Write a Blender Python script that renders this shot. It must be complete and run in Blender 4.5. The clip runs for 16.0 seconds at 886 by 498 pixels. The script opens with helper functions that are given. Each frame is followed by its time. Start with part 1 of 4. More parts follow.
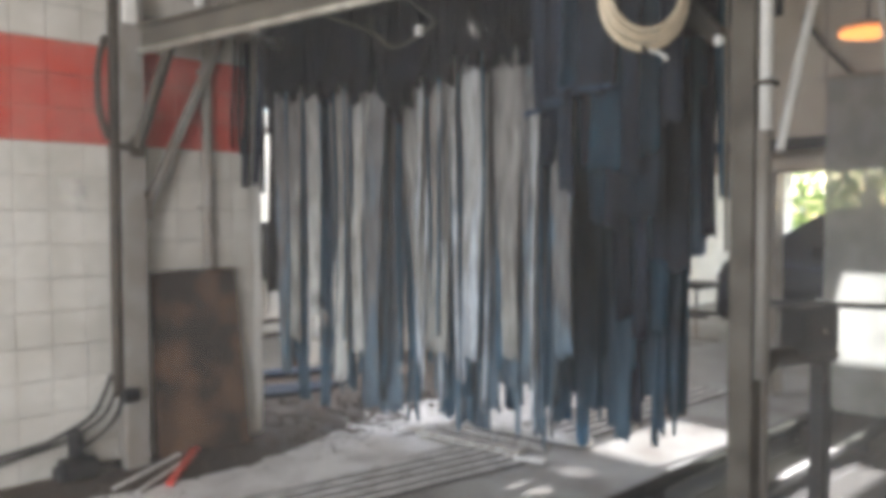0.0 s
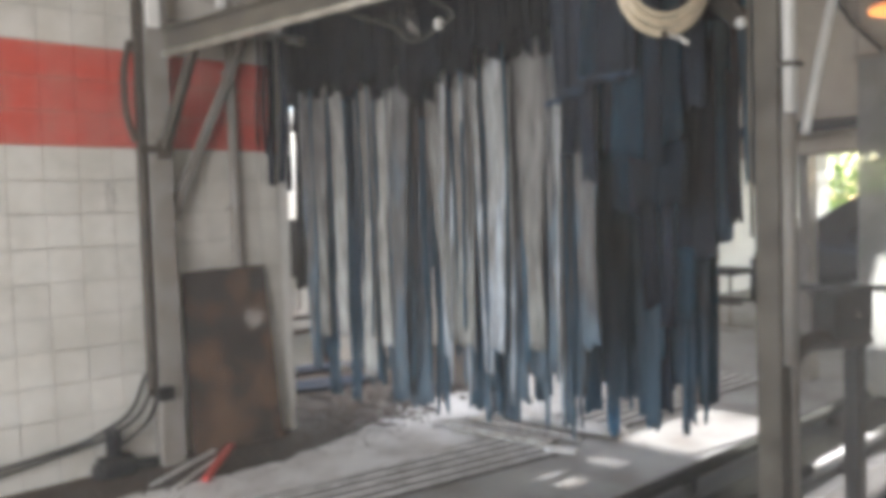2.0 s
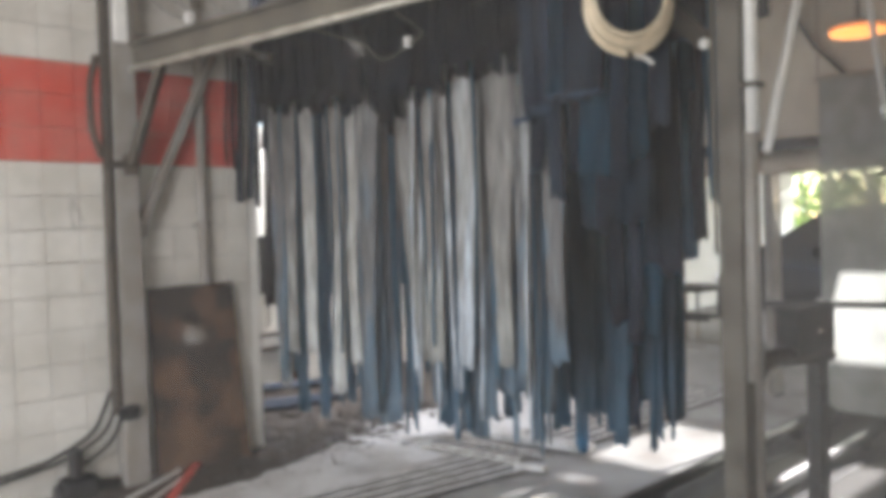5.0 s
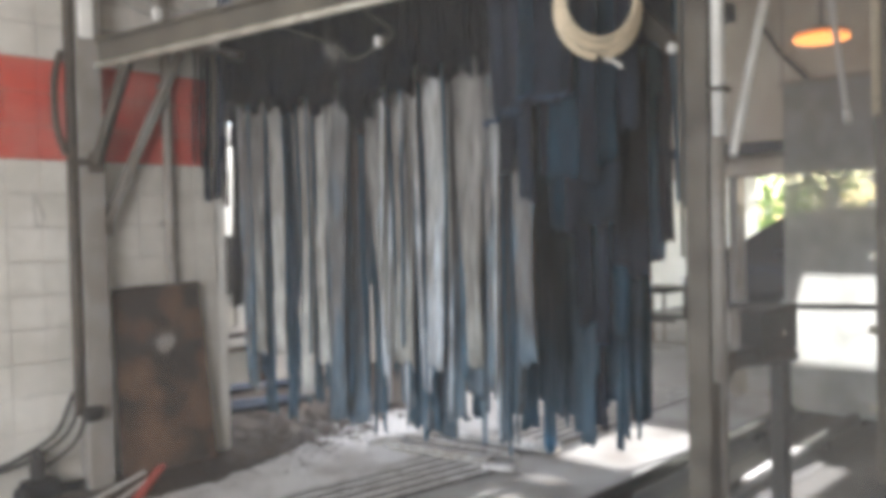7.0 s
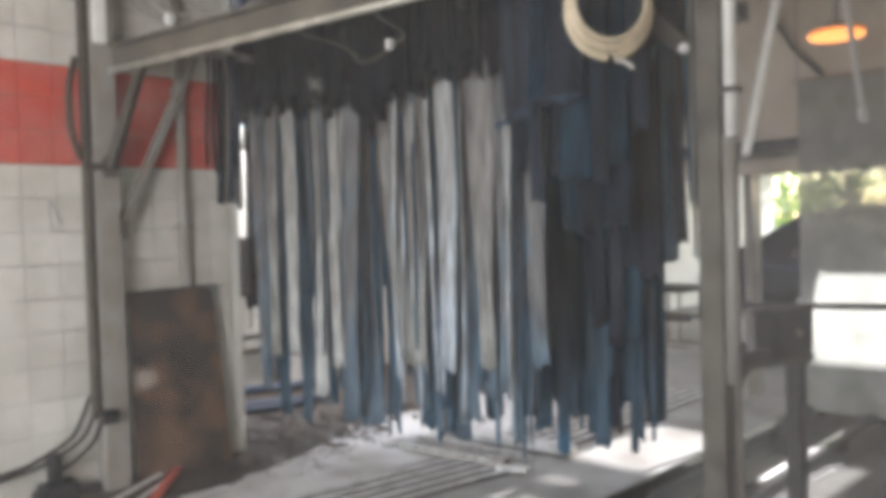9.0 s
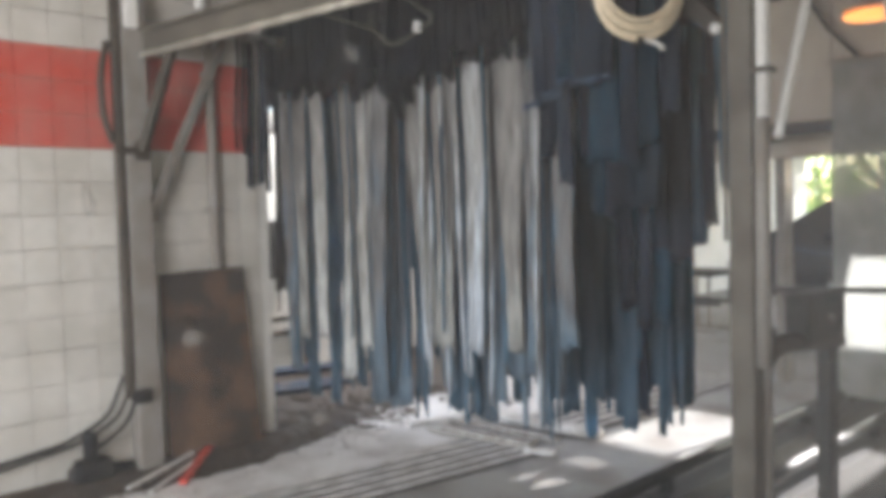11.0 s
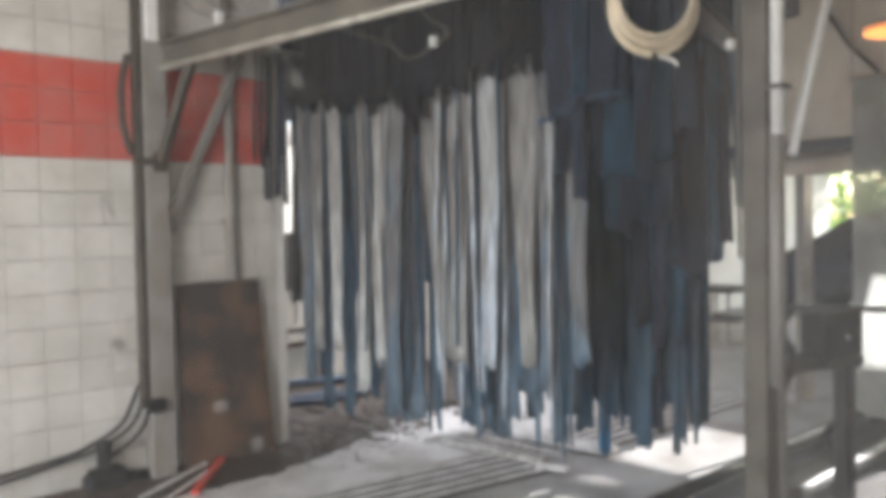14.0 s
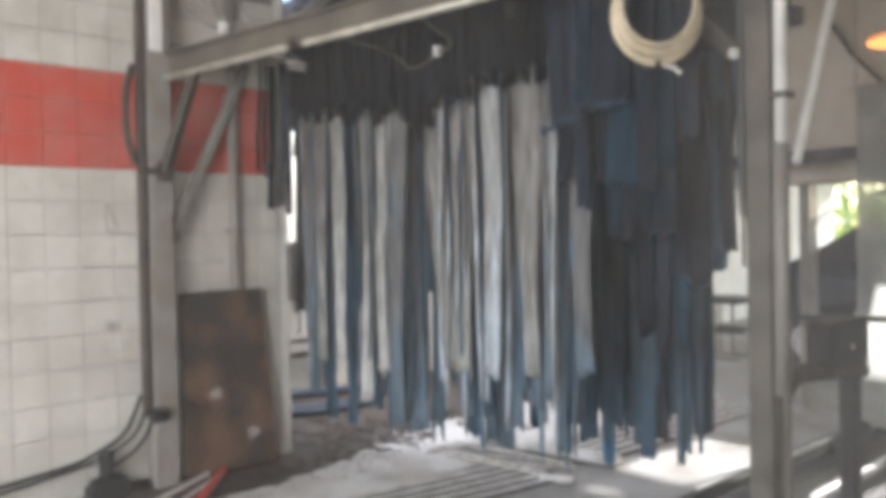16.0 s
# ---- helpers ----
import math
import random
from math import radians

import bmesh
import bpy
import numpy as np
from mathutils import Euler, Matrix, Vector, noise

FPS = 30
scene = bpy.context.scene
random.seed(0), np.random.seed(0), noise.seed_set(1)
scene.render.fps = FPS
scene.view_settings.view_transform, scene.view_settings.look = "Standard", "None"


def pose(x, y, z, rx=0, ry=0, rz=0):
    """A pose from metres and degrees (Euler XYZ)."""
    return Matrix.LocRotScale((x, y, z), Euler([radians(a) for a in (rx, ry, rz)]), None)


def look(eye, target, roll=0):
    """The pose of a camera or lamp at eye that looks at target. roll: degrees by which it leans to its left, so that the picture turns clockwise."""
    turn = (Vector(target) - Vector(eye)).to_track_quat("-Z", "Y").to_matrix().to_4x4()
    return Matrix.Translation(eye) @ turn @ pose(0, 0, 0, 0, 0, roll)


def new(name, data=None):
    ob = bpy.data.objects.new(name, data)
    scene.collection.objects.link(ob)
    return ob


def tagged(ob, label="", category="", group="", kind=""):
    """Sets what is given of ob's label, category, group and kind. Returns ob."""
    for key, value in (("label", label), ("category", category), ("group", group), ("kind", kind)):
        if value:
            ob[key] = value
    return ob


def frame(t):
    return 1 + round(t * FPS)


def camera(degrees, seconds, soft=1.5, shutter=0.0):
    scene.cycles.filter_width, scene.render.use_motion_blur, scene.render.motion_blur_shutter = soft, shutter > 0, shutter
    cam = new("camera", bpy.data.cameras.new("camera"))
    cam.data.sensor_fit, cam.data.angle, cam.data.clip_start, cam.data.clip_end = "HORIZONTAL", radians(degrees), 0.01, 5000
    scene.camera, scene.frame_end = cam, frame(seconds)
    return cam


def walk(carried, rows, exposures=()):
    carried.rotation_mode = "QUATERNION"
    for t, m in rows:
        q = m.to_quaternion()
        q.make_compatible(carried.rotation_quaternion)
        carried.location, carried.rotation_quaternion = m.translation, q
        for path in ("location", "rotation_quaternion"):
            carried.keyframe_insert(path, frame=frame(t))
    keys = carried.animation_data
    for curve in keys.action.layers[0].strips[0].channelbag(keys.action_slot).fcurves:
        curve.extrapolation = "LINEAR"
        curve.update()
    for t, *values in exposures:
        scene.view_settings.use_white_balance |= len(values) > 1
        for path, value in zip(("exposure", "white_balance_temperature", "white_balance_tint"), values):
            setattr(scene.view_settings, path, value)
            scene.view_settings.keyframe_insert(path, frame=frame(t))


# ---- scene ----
cam = camera(56.6, 16.0, 6.4)
PATH = [
    (0, (-1.379, -5.047, 1.553), (0.033, -3.633, 1.475), -0.2),
    (0.5, (-1.36, -5.067, 1.559), (0.035, -3.636, 1.486), -1.1),
    (1, (-1.347, -5.079, 1.558), (0.039, -3.639, 1.486), -1.7),
    (1.5, (-1.351, -5.08, 1.559), (0.018, -3.625, 1.481), -1.7),
    (2, (-1.351, -5.079, 1.554), (0.003, -3.61, 1.46), -1.8),
    (2.5, (-1.346, -5.082, 1.557), (0.009, -3.614, 1.47), -1.9),
    (3, (-1.34, -5.081, 1.562), (0.036, -3.631, 1.485), -2.2),
    (3.2, (-1.34, -5.081, 1.562), (0.038, -3.633, 1.49), -2.4),
    (5.3, (-1.344, -5.091, 1.554), (0.078, -3.685, 1.507), -1.2),
    (5.5, (-1.344, -5.091, 1.554), (0.097, -3.705, 1.508), -1.0),
    (6, (-1.341, -5.097, 1.553), (0.123, -3.736, 1.506), -1.1),
    (6.5, (-1.343, -5.098, 1.553), (0.125, -3.741, 1.501), -1.2),
    (7, (-1.346, -5.09, 1.557), (0.113, -3.722, 1.5), -1.3),
    (7.5, (-1.345, -5.088, 1.57), (0.096, -3.703, 1.517), -1.0),
    (8, (-1.338, -5.102, 1.575), (0.105, -3.718, 1.523), -1.7),
    (8.5, (-1.336, -5.099, 1.569), (0.103, -3.712, 1.507), -1.6),
    (9, (-1.335, -5.101, 1.572), (0.098, -3.707, 1.514), -1.7),
    (9.5, (-1.336, -5.104, 1.567), (0.083, -3.696, 1.5), -1.5),
    (9.7, (-1.336, -5.104, 1.567), (0.081, -3.694, 1.492), -1.6),
    (11.8, (-1.348, -5.104, 1.562), (0.013, -3.64, 1.476), -1.1),
    (12, (-1.348, -5.104, 1.562), (0.009, -3.636, 1.483), -0.8),
    (12.5, (-1.333, -5.112, 1.563), (0.012, -3.635, 1.478), -0.6),
    (13, (-1.33, -5.122, 1.567), (0.011, -3.64, 1.487), -0.7),
    (13.5, (-1.323, -5.127, 1.568), (0.021, -3.648, 1.494), -1.0),
    (14, (-1.315, -5.131, 1.569), (0.035, -3.656, 1.507), -1.1),
    (14.5, (-1.302, -5.136, 1.571), (0.049, -3.663, 1.517), -1.5),
    (15, (-1.3, -5.137, 1.565), (0.052, -3.665, 1.52), -1.5),
    (15.5, (-1.304, -5.129, 1.563), (0.044, -3.653, 1.528), -1.4),
    (16, (-1.31, -5.128, 1.556), (0.034, -3.647, 1.522), -1.1),
]
# the camera brightens a little on the way
EXPOSURE = [(t, stops, 6300, 13) for t, stops in ((0, 2.29), (3, 2.29), (6, 2.4), (9.5, 2.38), (13, 2.34), (14.5, 2.4), (16, 2.48))]
walk(cam, [(t, look(e, a, r)) for t, e, a, r in PATH], EXPOSURE)

# ---- light ----
SUN_EL, SUN_AZ = radians(27), radians(7)
SUN_FROM = Vector((math.cos(SUN_EL) * math.cos(SUN_AZ), -math.cos(SUN_EL) * math.sin(SUN_AZ), math.sin(SUN_EL)))
world = bpy.data.worlds.new("world")
scene.world = world
world.use_nodes = True
wn = world.node_tree.nodes
sky = wn.new("ShaderNodeTexSky")
sky.sky_type, sky.sun_disc = "NISHITA", False
sky.sun_elevation, sky.sun_rotation = SUN_EL, math.pi / 2 + SUN_AZ
world.node_tree.links.new(sky.outputs[0], wn["Background"].inputs[0])
wn["Background"].inputs[1].default_value = 0.15

sun = new("sun", bpy.data.lights.new("sun", "SUN"))
sun.data.energy, sun.data.angle, sun.data.color = 5.0, radians(0.6), (1.0, 0.96, 0.9)
sun.matrix_world = look(SUN_FROM * 30, (0, 0, 0))


def opening_light(name, eye, target, w, h, power, colour):
    """Area lamp in place of daylight through an opening out of view."""
    lamp = new(name, bpy.data.lights.new(name, "AREA"))
    lamp.data.shape, lamp.data.size, lamp.data.size_y = "RECTANGLE", w, h
    lamp.data.energy, lamp.data.color = power, colour
    lamp.matrix_world = look(eye, target)
    return lamp


opening_light("entrance_daylight", (-6.75, -2.4, 1.6), (0, -2.4, 1.5), 4.4, 2.6, 40, (0.97, 0.99, 1.0))
# fill lamp added to brighten the alcove, whose open top is assumed
opening_light("alcove_fill_light", (3.6, 1.2, 3.5), (3.6, 1.2, 0), 3.0, 1.4, 34, (1.0, 0.98, 0.95))
# fill lamp added to brighten the tiled wall, at an assumed side opening
opening_light("side_fill_light", (-4.05, -4.7, 2.0), (-3.2, 0, 1.5), 2.6, 1.9, 60, (0.98, 0.99, 1.0))


# ---- materials ----
def material(name, colour, rough=0.6, metal=0.0, var=0.25, scale=6.0, fine=60.0, bump=0.15, second=None, amount=0.5,
             stretch=(1, 1, 1), per_object=0.0, spec=0.5, edge=0.12, world_space=True):
    """Principled surface with stains at a large scale and grain at a fine one; second: the stain's colour."""
    m = bpy.data.materials.new(name)
    m.use_nodes = True
    nt = m.node_tree
    n, l = nt.nodes, nt.links
    b = n["Principled BSDF"]
    b.inputs["Roughness"].default_value = rough
    b.inputs["Metallic"].default_value = metal
    b.inputs["Specular IOR Level"].default_value = spec
    if world_space:
        src = n.new("ShaderNodeNewGeometry").outputs["Position"]
    else:
        src = n.new("ShaderNodeTexCoord").outputs["Object"]
    mp = n.new("ShaderNodeMapping")
    mp.inputs["Scale"].default_value = stretch
    l.new(src, mp.inputs[0])
    big = n.new("ShaderNodeTexNoise")
    big.inputs["Scale"].default_value, big.inputs["Detail"].default_value = scale, 5
    small = n.new("ShaderNodeTexNoise")
    small.inputs["Scale"].default_value, small.inputs["Detail"].default_value = fine, 3
    l.new(mp.outputs[0], big.inputs[0])
    l.new(mp.outputs[0], small.inputs[0])
    ramp = n.new("ShaderNodeMapRange")
    ramp.inputs[1].default_value, ramp.inputs[2].default_value = 0.5 - edge + (0.5 - amount) * 0.4, 0.5 + edge + (0.5 - amount) * 0.4
    l.new(big.outputs[0], ramp.inputs[0])
    mix = n.new("ShaderNodeMix")
    mix.data_type = "RGBA"
    mix.inputs[6].default_value = (*colour, 1)
    mix.inputs[7].default_value = (*(second or [c * (1 - var) for c in colour]), 1)
    l.new(ramp.outputs[0], mix.inputs[0])
    grain = n.new("ShaderNodeMapRange")
    grain.inputs[1].default_value, grain.inputs[2].default_value = 0.3, 0.7
    grain.inputs[3].default_value, grain.inputs[4].default_value = 1 - var * 0.6, 1 + var * 0.4
    l.new(small.outputs[0], grain.inputs[0])
    value = grain.outputs[0]
    if per_object:
        info = n.new("ShaderNodeObjectInfo")
        pr = n.new("ShaderNodeMapRange")
        pr.inputs[3].default_value, pr.inputs[4].default_value = 1 - per_object, 1 + per_object
        l.new(info.outputs["Random"], pr.inputs[0])
        mul = n.new("ShaderNodeMath")
        mul.operation = "MULTIPLY"
        l.new(value, mul.inputs[0])
        l.new(pr.outputs[0], mul.inputs[1])
        value = mul.outputs[0]
    scale_c = n.new("ShaderNodeVectorMath")
    scale_c.operation = "SCALE"
    l.new(mix.outputs[2], scale_c.inputs[0])
    l.new(value, scale_c.inputs["Scale"])
    l.new(scale_c.outputs[0], b.inputs["Base Color"])
    rr = n.new("ShaderNodeMapRange")
    rr.inputs[3].default_value, rr.inputs[4].default_value = max(0.03, rough - 0.12), min(1, rough + 0.12)
    l.new(big.outputs[0], rr.inputs[0])
    l.new(rr.outputs[0], b.inputs["Roughness"])
    if bump:
        bp = n.new("ShaderNodeBump")
        bp.inputs["Strength"].default_value, bp.inputs["Distance"].default_value = bump, 0.01
        l.new(small.outputs[0], bp.inputs["Height"])
        l.new(bp.outputs[0], b.inputs["Normal"])
    return m


TILE = material("white_glazed_tile", (0.62, 0.59, 0.53), 0.3, var=0.1, scale=3, fine=25, bump=0.05, second=(0.5, 0.47, 0.41), per_object=0.05)
TILE_RED = material("red_painted_tile", (0.52, 0.075, 0.05), 0.38, var=0.2, scale=3, fine=30, bump=0.08, second=(0.48, 0.14, 0.11), per_object=0.05)
GROUT = material("grey_grout", (0.27, 0.25, 0.22), 0.9, var=0.3, scale=8)
PLASTER = material("beige_plaster", (0.6, 0.52, 0.42), 0.85, var=0.25, scale=2, second=(0.48, 0.4, 0.31))
CEILING = material("brown_ceiling", (0.58, 0.5, 0.4), 0.85, var=0.25, scale=2)
WHITE_WALL = material("white_painted_block", (0.8, 0.78, 0.72), 0.7, var=0.12, scale=3)
PALE_CONCRETE = material("pale_dusty_concrete", (0.74, 0.73, 0.71), 0.6, var=0.25, scale=2.5, fine=35, bump=0.3, second=(0.5, 0.48, 0.46), amount=0.45)
WET_FLOOR = material("dark_wet_floor", (0.045, 0.041, 0.037), 0.58, var=0.35, scale=3, fine=30, bump=0.2, spec=0.25, second=(0.03, 0.027, 0.024))
PALE_PIPE = material("pale_bright_steel", (0.6, 0.57, 0.48), 0.3, metal=0.35, var=0.25, scale=5, second=(0.4, 0.37, 0.3))
CONCRETE = material("worn_concrete_floor", (0.33, 0.33, 0.32), 0.38, var=0.35, scale=2.2, fine=40, bump=0.25, second=(0.2, 0.185, 0.17), amount=0.45)
ASPHALT = material("sunny_forecourt_concrete", (0.35, 0.34, 0.32), 0.85, var=0.3, scale=0.8)
MUD = material("brown_mud", (0.032, 0.022, 0.016), 0.6, var=0.5, scale=5, fine=30, bump=0.6, second=(0.055, 0.038, 0.027))
GALV = material("galvanised_steel", (0.46, 0.45, 0.42), 0.42, metal=0.75, var=0.25, scale=9, fine=80, bump=0.08, second=(0.3, 0.27, 0.23))
POST_GREY = material("grimy_grey_paint", (0.27, 0.25, 0.225), 0.5, var=0.25, scale=6, second=(0.22, 0.19, 0.16), bump=0.1)
POST_DARK = material("dark_wet_steel", (0.045, 0.038, 0.03), 0.65, var=0.4, scale=7, second=(0.07, 0.056, 0.042), spec=0.2)
BEAM_GREY = material("dull_beam_steel", (0.13, 0.113, 0.085), 0.5, metal=0.3, var=0.3, scale=5, second=(0.08, 0.07, 0.055))
POST_BROWN = material("brown_wet_steel", (0.115, 0.098, 0.076), 0.55, var=0.35, scale=6, second=(0.06, 0.048, 0.036), spec=0.3)
BROWN_PAINT = material("brown_column_paint", (0.13, 0.105, 0.08), 0.5, var=0.3, scale=4, second=(0.09, 0.07, 0.055))
BLACK = material("black_rubber", (0.014, 0.014, 0.015), 0.65, var=0.3, scale=14, spec=0.2)
DARK_STEEL = material("dark_painted_steel", (0.024, 0.023, 0.024), 0.55, metal=0.0, var=0.4, scale=10, spec=0.3)
RUST = material("rusty_steel_plate", (0.135, 0.072, 0.038), 0.75, var=0.5, scale=4.5, fine=45, bump=0.08, second=(0.03, 0.019, 0.014), amount=0.6, edge=0.11)
BAR_STEEL = material("worn_grating_steel", (0.72, 0.71, 0.69), 0.5, metal=0.0, var=0.3, scale=8, second=(0.5, 0.48, 0.45))
RED = material("red_plastic", (0.62, 0.07, 0.045), 0.45, var=0.15, scale=10)
ORANGE = material("orange_plastic", (0.6, 0.2, 0.06), 0.45, var=0.15, scale=10)
WHITE = material("white_plastic", (0.82, 0.8, 0.75), 0.3, var=0.12, scale=10)
CREAM = material("cream_air_hose", (0.72, 0.6, 0.42), 0.35, var=0.2, scale=20)
BLUE_HOSE = material("blue_hose_rubber", (0.015, 0.04, 0.085), 0.45, var=0.3, scale=10)
LEAF = material("sunlit_leaves", (0.1, 0.2, 0.035), 0.55, var=0.4, scale=1.5, second=(0.17, 0.22, 0.05))
BARK = material("bark", (0.12, 0.09, 0.06), 0.9, var=0.4, scale=8)
CAR_PAINT = material("dark_blue_car_paint", (0.012, 0.018, 0.03), 0.18, metal=0.2, var=0.05, scale=2, bump=0)
TYRE = material("tyre_rubber", (0.02, 0.02, 0.02), 0.8, var=0.2)
CHROME = material("chrome", (0.7, 0.7, 0.7), 0.15, metal=1.0, var=0.05)
TIMBER = material("grey_weathered_plank", (0.48, 0.46, 0.43), 0.7, var=0.35, scale=4, stretch=(1, 6, 1), second=(0.28, 0.26, 0.23))


def cloth(name, top, low, mid, blue=0.5):
    """Felt strip, worn pale with the dye showing again lower down and in streaks; low also carries painted light."""
    m = material(name, top, 0.9, var=0.8, scale=9, fine=22, bump=0.25, second=low, amount=blue, stretch=(1.8, 1.8, 0.24), per_object=0.25, spec=0.15, edge=0.09)
    nt = m.node_tree
    n, l = nt.nodes, nt.links
    ramp = [x for x in n if x.bl_idname == "ShaderNodeMapRange"][0]
    sep = n.new("ShaderNodeSeparateXYZ")
    geo = [x for x in n if x.bl_idname == "ShaderNodeNewGeometry"][0]
    l.new(geo.outputs["Position"], sep.inputs[0])
    fade = n.new("ShaderNodeMapRange")
    fade.inputs[1].default_value, fade.inputs[2].default_value = mid + 0.9, mid - 0.5
    fade.inputs[3].default_value, fade.inputs[4].default_value = -0.17, 0.16
    l.new(sep.outputs[2], fade.inputs[0])
    add = n.new("ShaderNodeMath")
    big = [x for x in n if x.bl_idname == "ShaderNodeTexNoise"][0]
    l.new(big.outputs[0], add.inputs[0])
    l.new(fade.outputs[0], add.inputs[1])
    l.new(add.outputs[0], ramp.inputs[0])
    return m


# low colours of blue and pale felts are lightened for low light and sheen
CLOTH = [
    cloth("dark_navy_felt", (0.012, 0.023, 0.038), (0.016, 0.045, 0.07), 1.6, 0.55),
    cloth("blue_felt", (0.026, 0.036, 0.052), (0.085, 0.135, 0.18), 1.1),
    cloth("faded_blue_felt", (0.15, 0.146, 0.144), (0.115, 0.16, 0.2), 1.0),
    cloth("pale_worn_felt", (0.215, 0.205, 0.192), (0.36, 0.36, 0.34), 1.2, 0.47),
    cloth("wet_sheen_felt", (0.34, 0.34, 0.335), (0.5, 0.55, 0.6), 1.1, 0.47),
    cloth("rim_lit_blue_hem", (0.035, 0.055, 0.085), (0.03, 0.052, 0.085), 0.9),
]


def lets_light_through(m, share, colour):
    """Thin felt or a leaf, which passes some of the light from behind it."""
    nt = m.node_tree
    thin, both = nt.nodes.new("ShaderNodeBsdfTranslucent"), nt.nodes.new("ShaderNodeMixShader")
    thin.inputs[0].default_value = (*colour, 1)
    both.inputs[0].default_value = share
    nt.links.new(nt.nodes["Principled BSDF"].outputs[0], both.inputs[1])
    nt.links.new(thin.outputs[0], both.inputs[2])
    nt.links.new(both.outputs[0], nt.nodes["Material Output"].inputs[0])


lets_light_through(CLOTH[0], 0.3, (0.1, 0.34, 0.5))
lets_light_through(CLOTH[1], 0.3, (0.14, 0.42, 0.62))
lets_light_through(LEAF, 0.5, (0.35, 0.5, 0.12))
CLOTH_INK = material("black_blue_felt", (0.013, 0.023, 0.036), 0.95, var=0.4, scale=7, bump=0.12, second=(0.01, 0.012, 0.017), stretch=(1.8, 1.8, 0.25), spec=0.1, per_object=0.3)
CLOTH_SLATE = material("slate_blue_felt", (0.02, 0.028, 0.042), 0.92, var=0.4, scale=8, bump=0.12, second=(0.013, 0.016, 0.023), stretch=(1.8, 1.8, 0.2), spec=0.1, per_object=0.3)
CLOTH_BLACK = material("black_felt", (0.006, 0.006, 0.0075), 0.95, var=0.3, scale=6, bump=0.1, second=(0.008, 0.01, 0.016), spec=0.1, per_object=0.2)


def see_through(name, veil, tint=(1, 1, 1), gloss=0.06, rough=0.02, glare_from=None, glare_to=0.0, glare_veil=0.0):
    """Pane: mostly clear, with a thin film that scatters light, and a sheen; painted glare thickens the film between
    two places along x.
    """
    m = bpy.data.materials.new(name)
    m.use_nodes = True
    nt = m.node_tree
    n, l = nt.nodes, nt.links
    n.remove(n["Principled BSDF"])
    tr, tl, df, gl = (n.new("ShaderNodeBsdf" + k) for k in ("Transparent", "Translucent", "Diffuse", "Glossy"))
    tr.inputs[0].default_value = (*tint, 1)
    gl.inputs["Roughness"].default_value = rough
    dust = n.new("ShaderNodeTexNoise")
    dust.inputs["Scale"].default_value, dust.inputs["Detail"].default_value = 4, 6
    geo = n.new("ShaderNodeNewGeometry")
    l.new(geo.outputs["Position"], dust.inputs[0])
    amount = n.new("ShaderNodeMapRange")
    amount.inputs[1].default_value, amount.inputs[2].default_value = 0.3, 0.7
    amount.inputs[3].default_value, amount.inputs[4].default_value = veil * 0.7, veil * 1.3
    l.new(dust.outputs[0], amount.inputs[0])
    thickness = amount.outputs[0]
    if glare_from is not None:
        sep, wide, total = n.new("ShaderNodeSeparateXYZ"), n.new("ShaderNodeMapRange"), n.new("ShaderNodeMath")
        wide.interpolation_type = "SMOOTHSTEP"
        l.new(geo.outputs["Position"], sep.inputs[0])
        l.new(sep.outputs[0], wide.inputs[0])
        wide.inputs[1].default_value, wide.inputs[2].default_value, wide.inputs[4].default_value = glare_from, glare_to, glare_veil
        l.new(wide.outputs[0], total.inputs[0])
        l.new(thickness, total.inputs[1])
        thickness = total.outputs[0]
    both, film, out = (n.new("ShaderNodeMixShader") for _ in range(3))
    both.inputs[0].default_value = 0.4
    l.new(tl.outputs[0], both.inputs[1]), l.new(df.outputs[0], both.inputs[2])
    l.new(thickness, film.inputs[0]), l.new(tr.outputs[0], film.inputs[1]), l.new(both.outputs[0], film.inputs[2])
    out.inputs[0].default_value = gloss
    l.new(film.outputs[0], out.inputs[1]), l.new(gl.outputs[0], out.inputs[2])
    l.new(out.outputs[0], n["Material Output"].inputs[0])
    return m


# even film is dust; the extra haze towards +x paints glare on the pane
GLASS = see_through("dusty_glare_glass", 0.043, gloss=0.015, glare_from=-0.84, glare_to=-0.58, glare_veil=0.078)
PLASTIC = see_through("hazy_plastic_sheet", 0.4, (0.62, 0.64, 0.6), gloss=0.05, rough=0.15)
CAR_GLASS = see_through("tinted_car_glass", 0.02, (0.35, 0.5, 0.45), gloss=0.12)


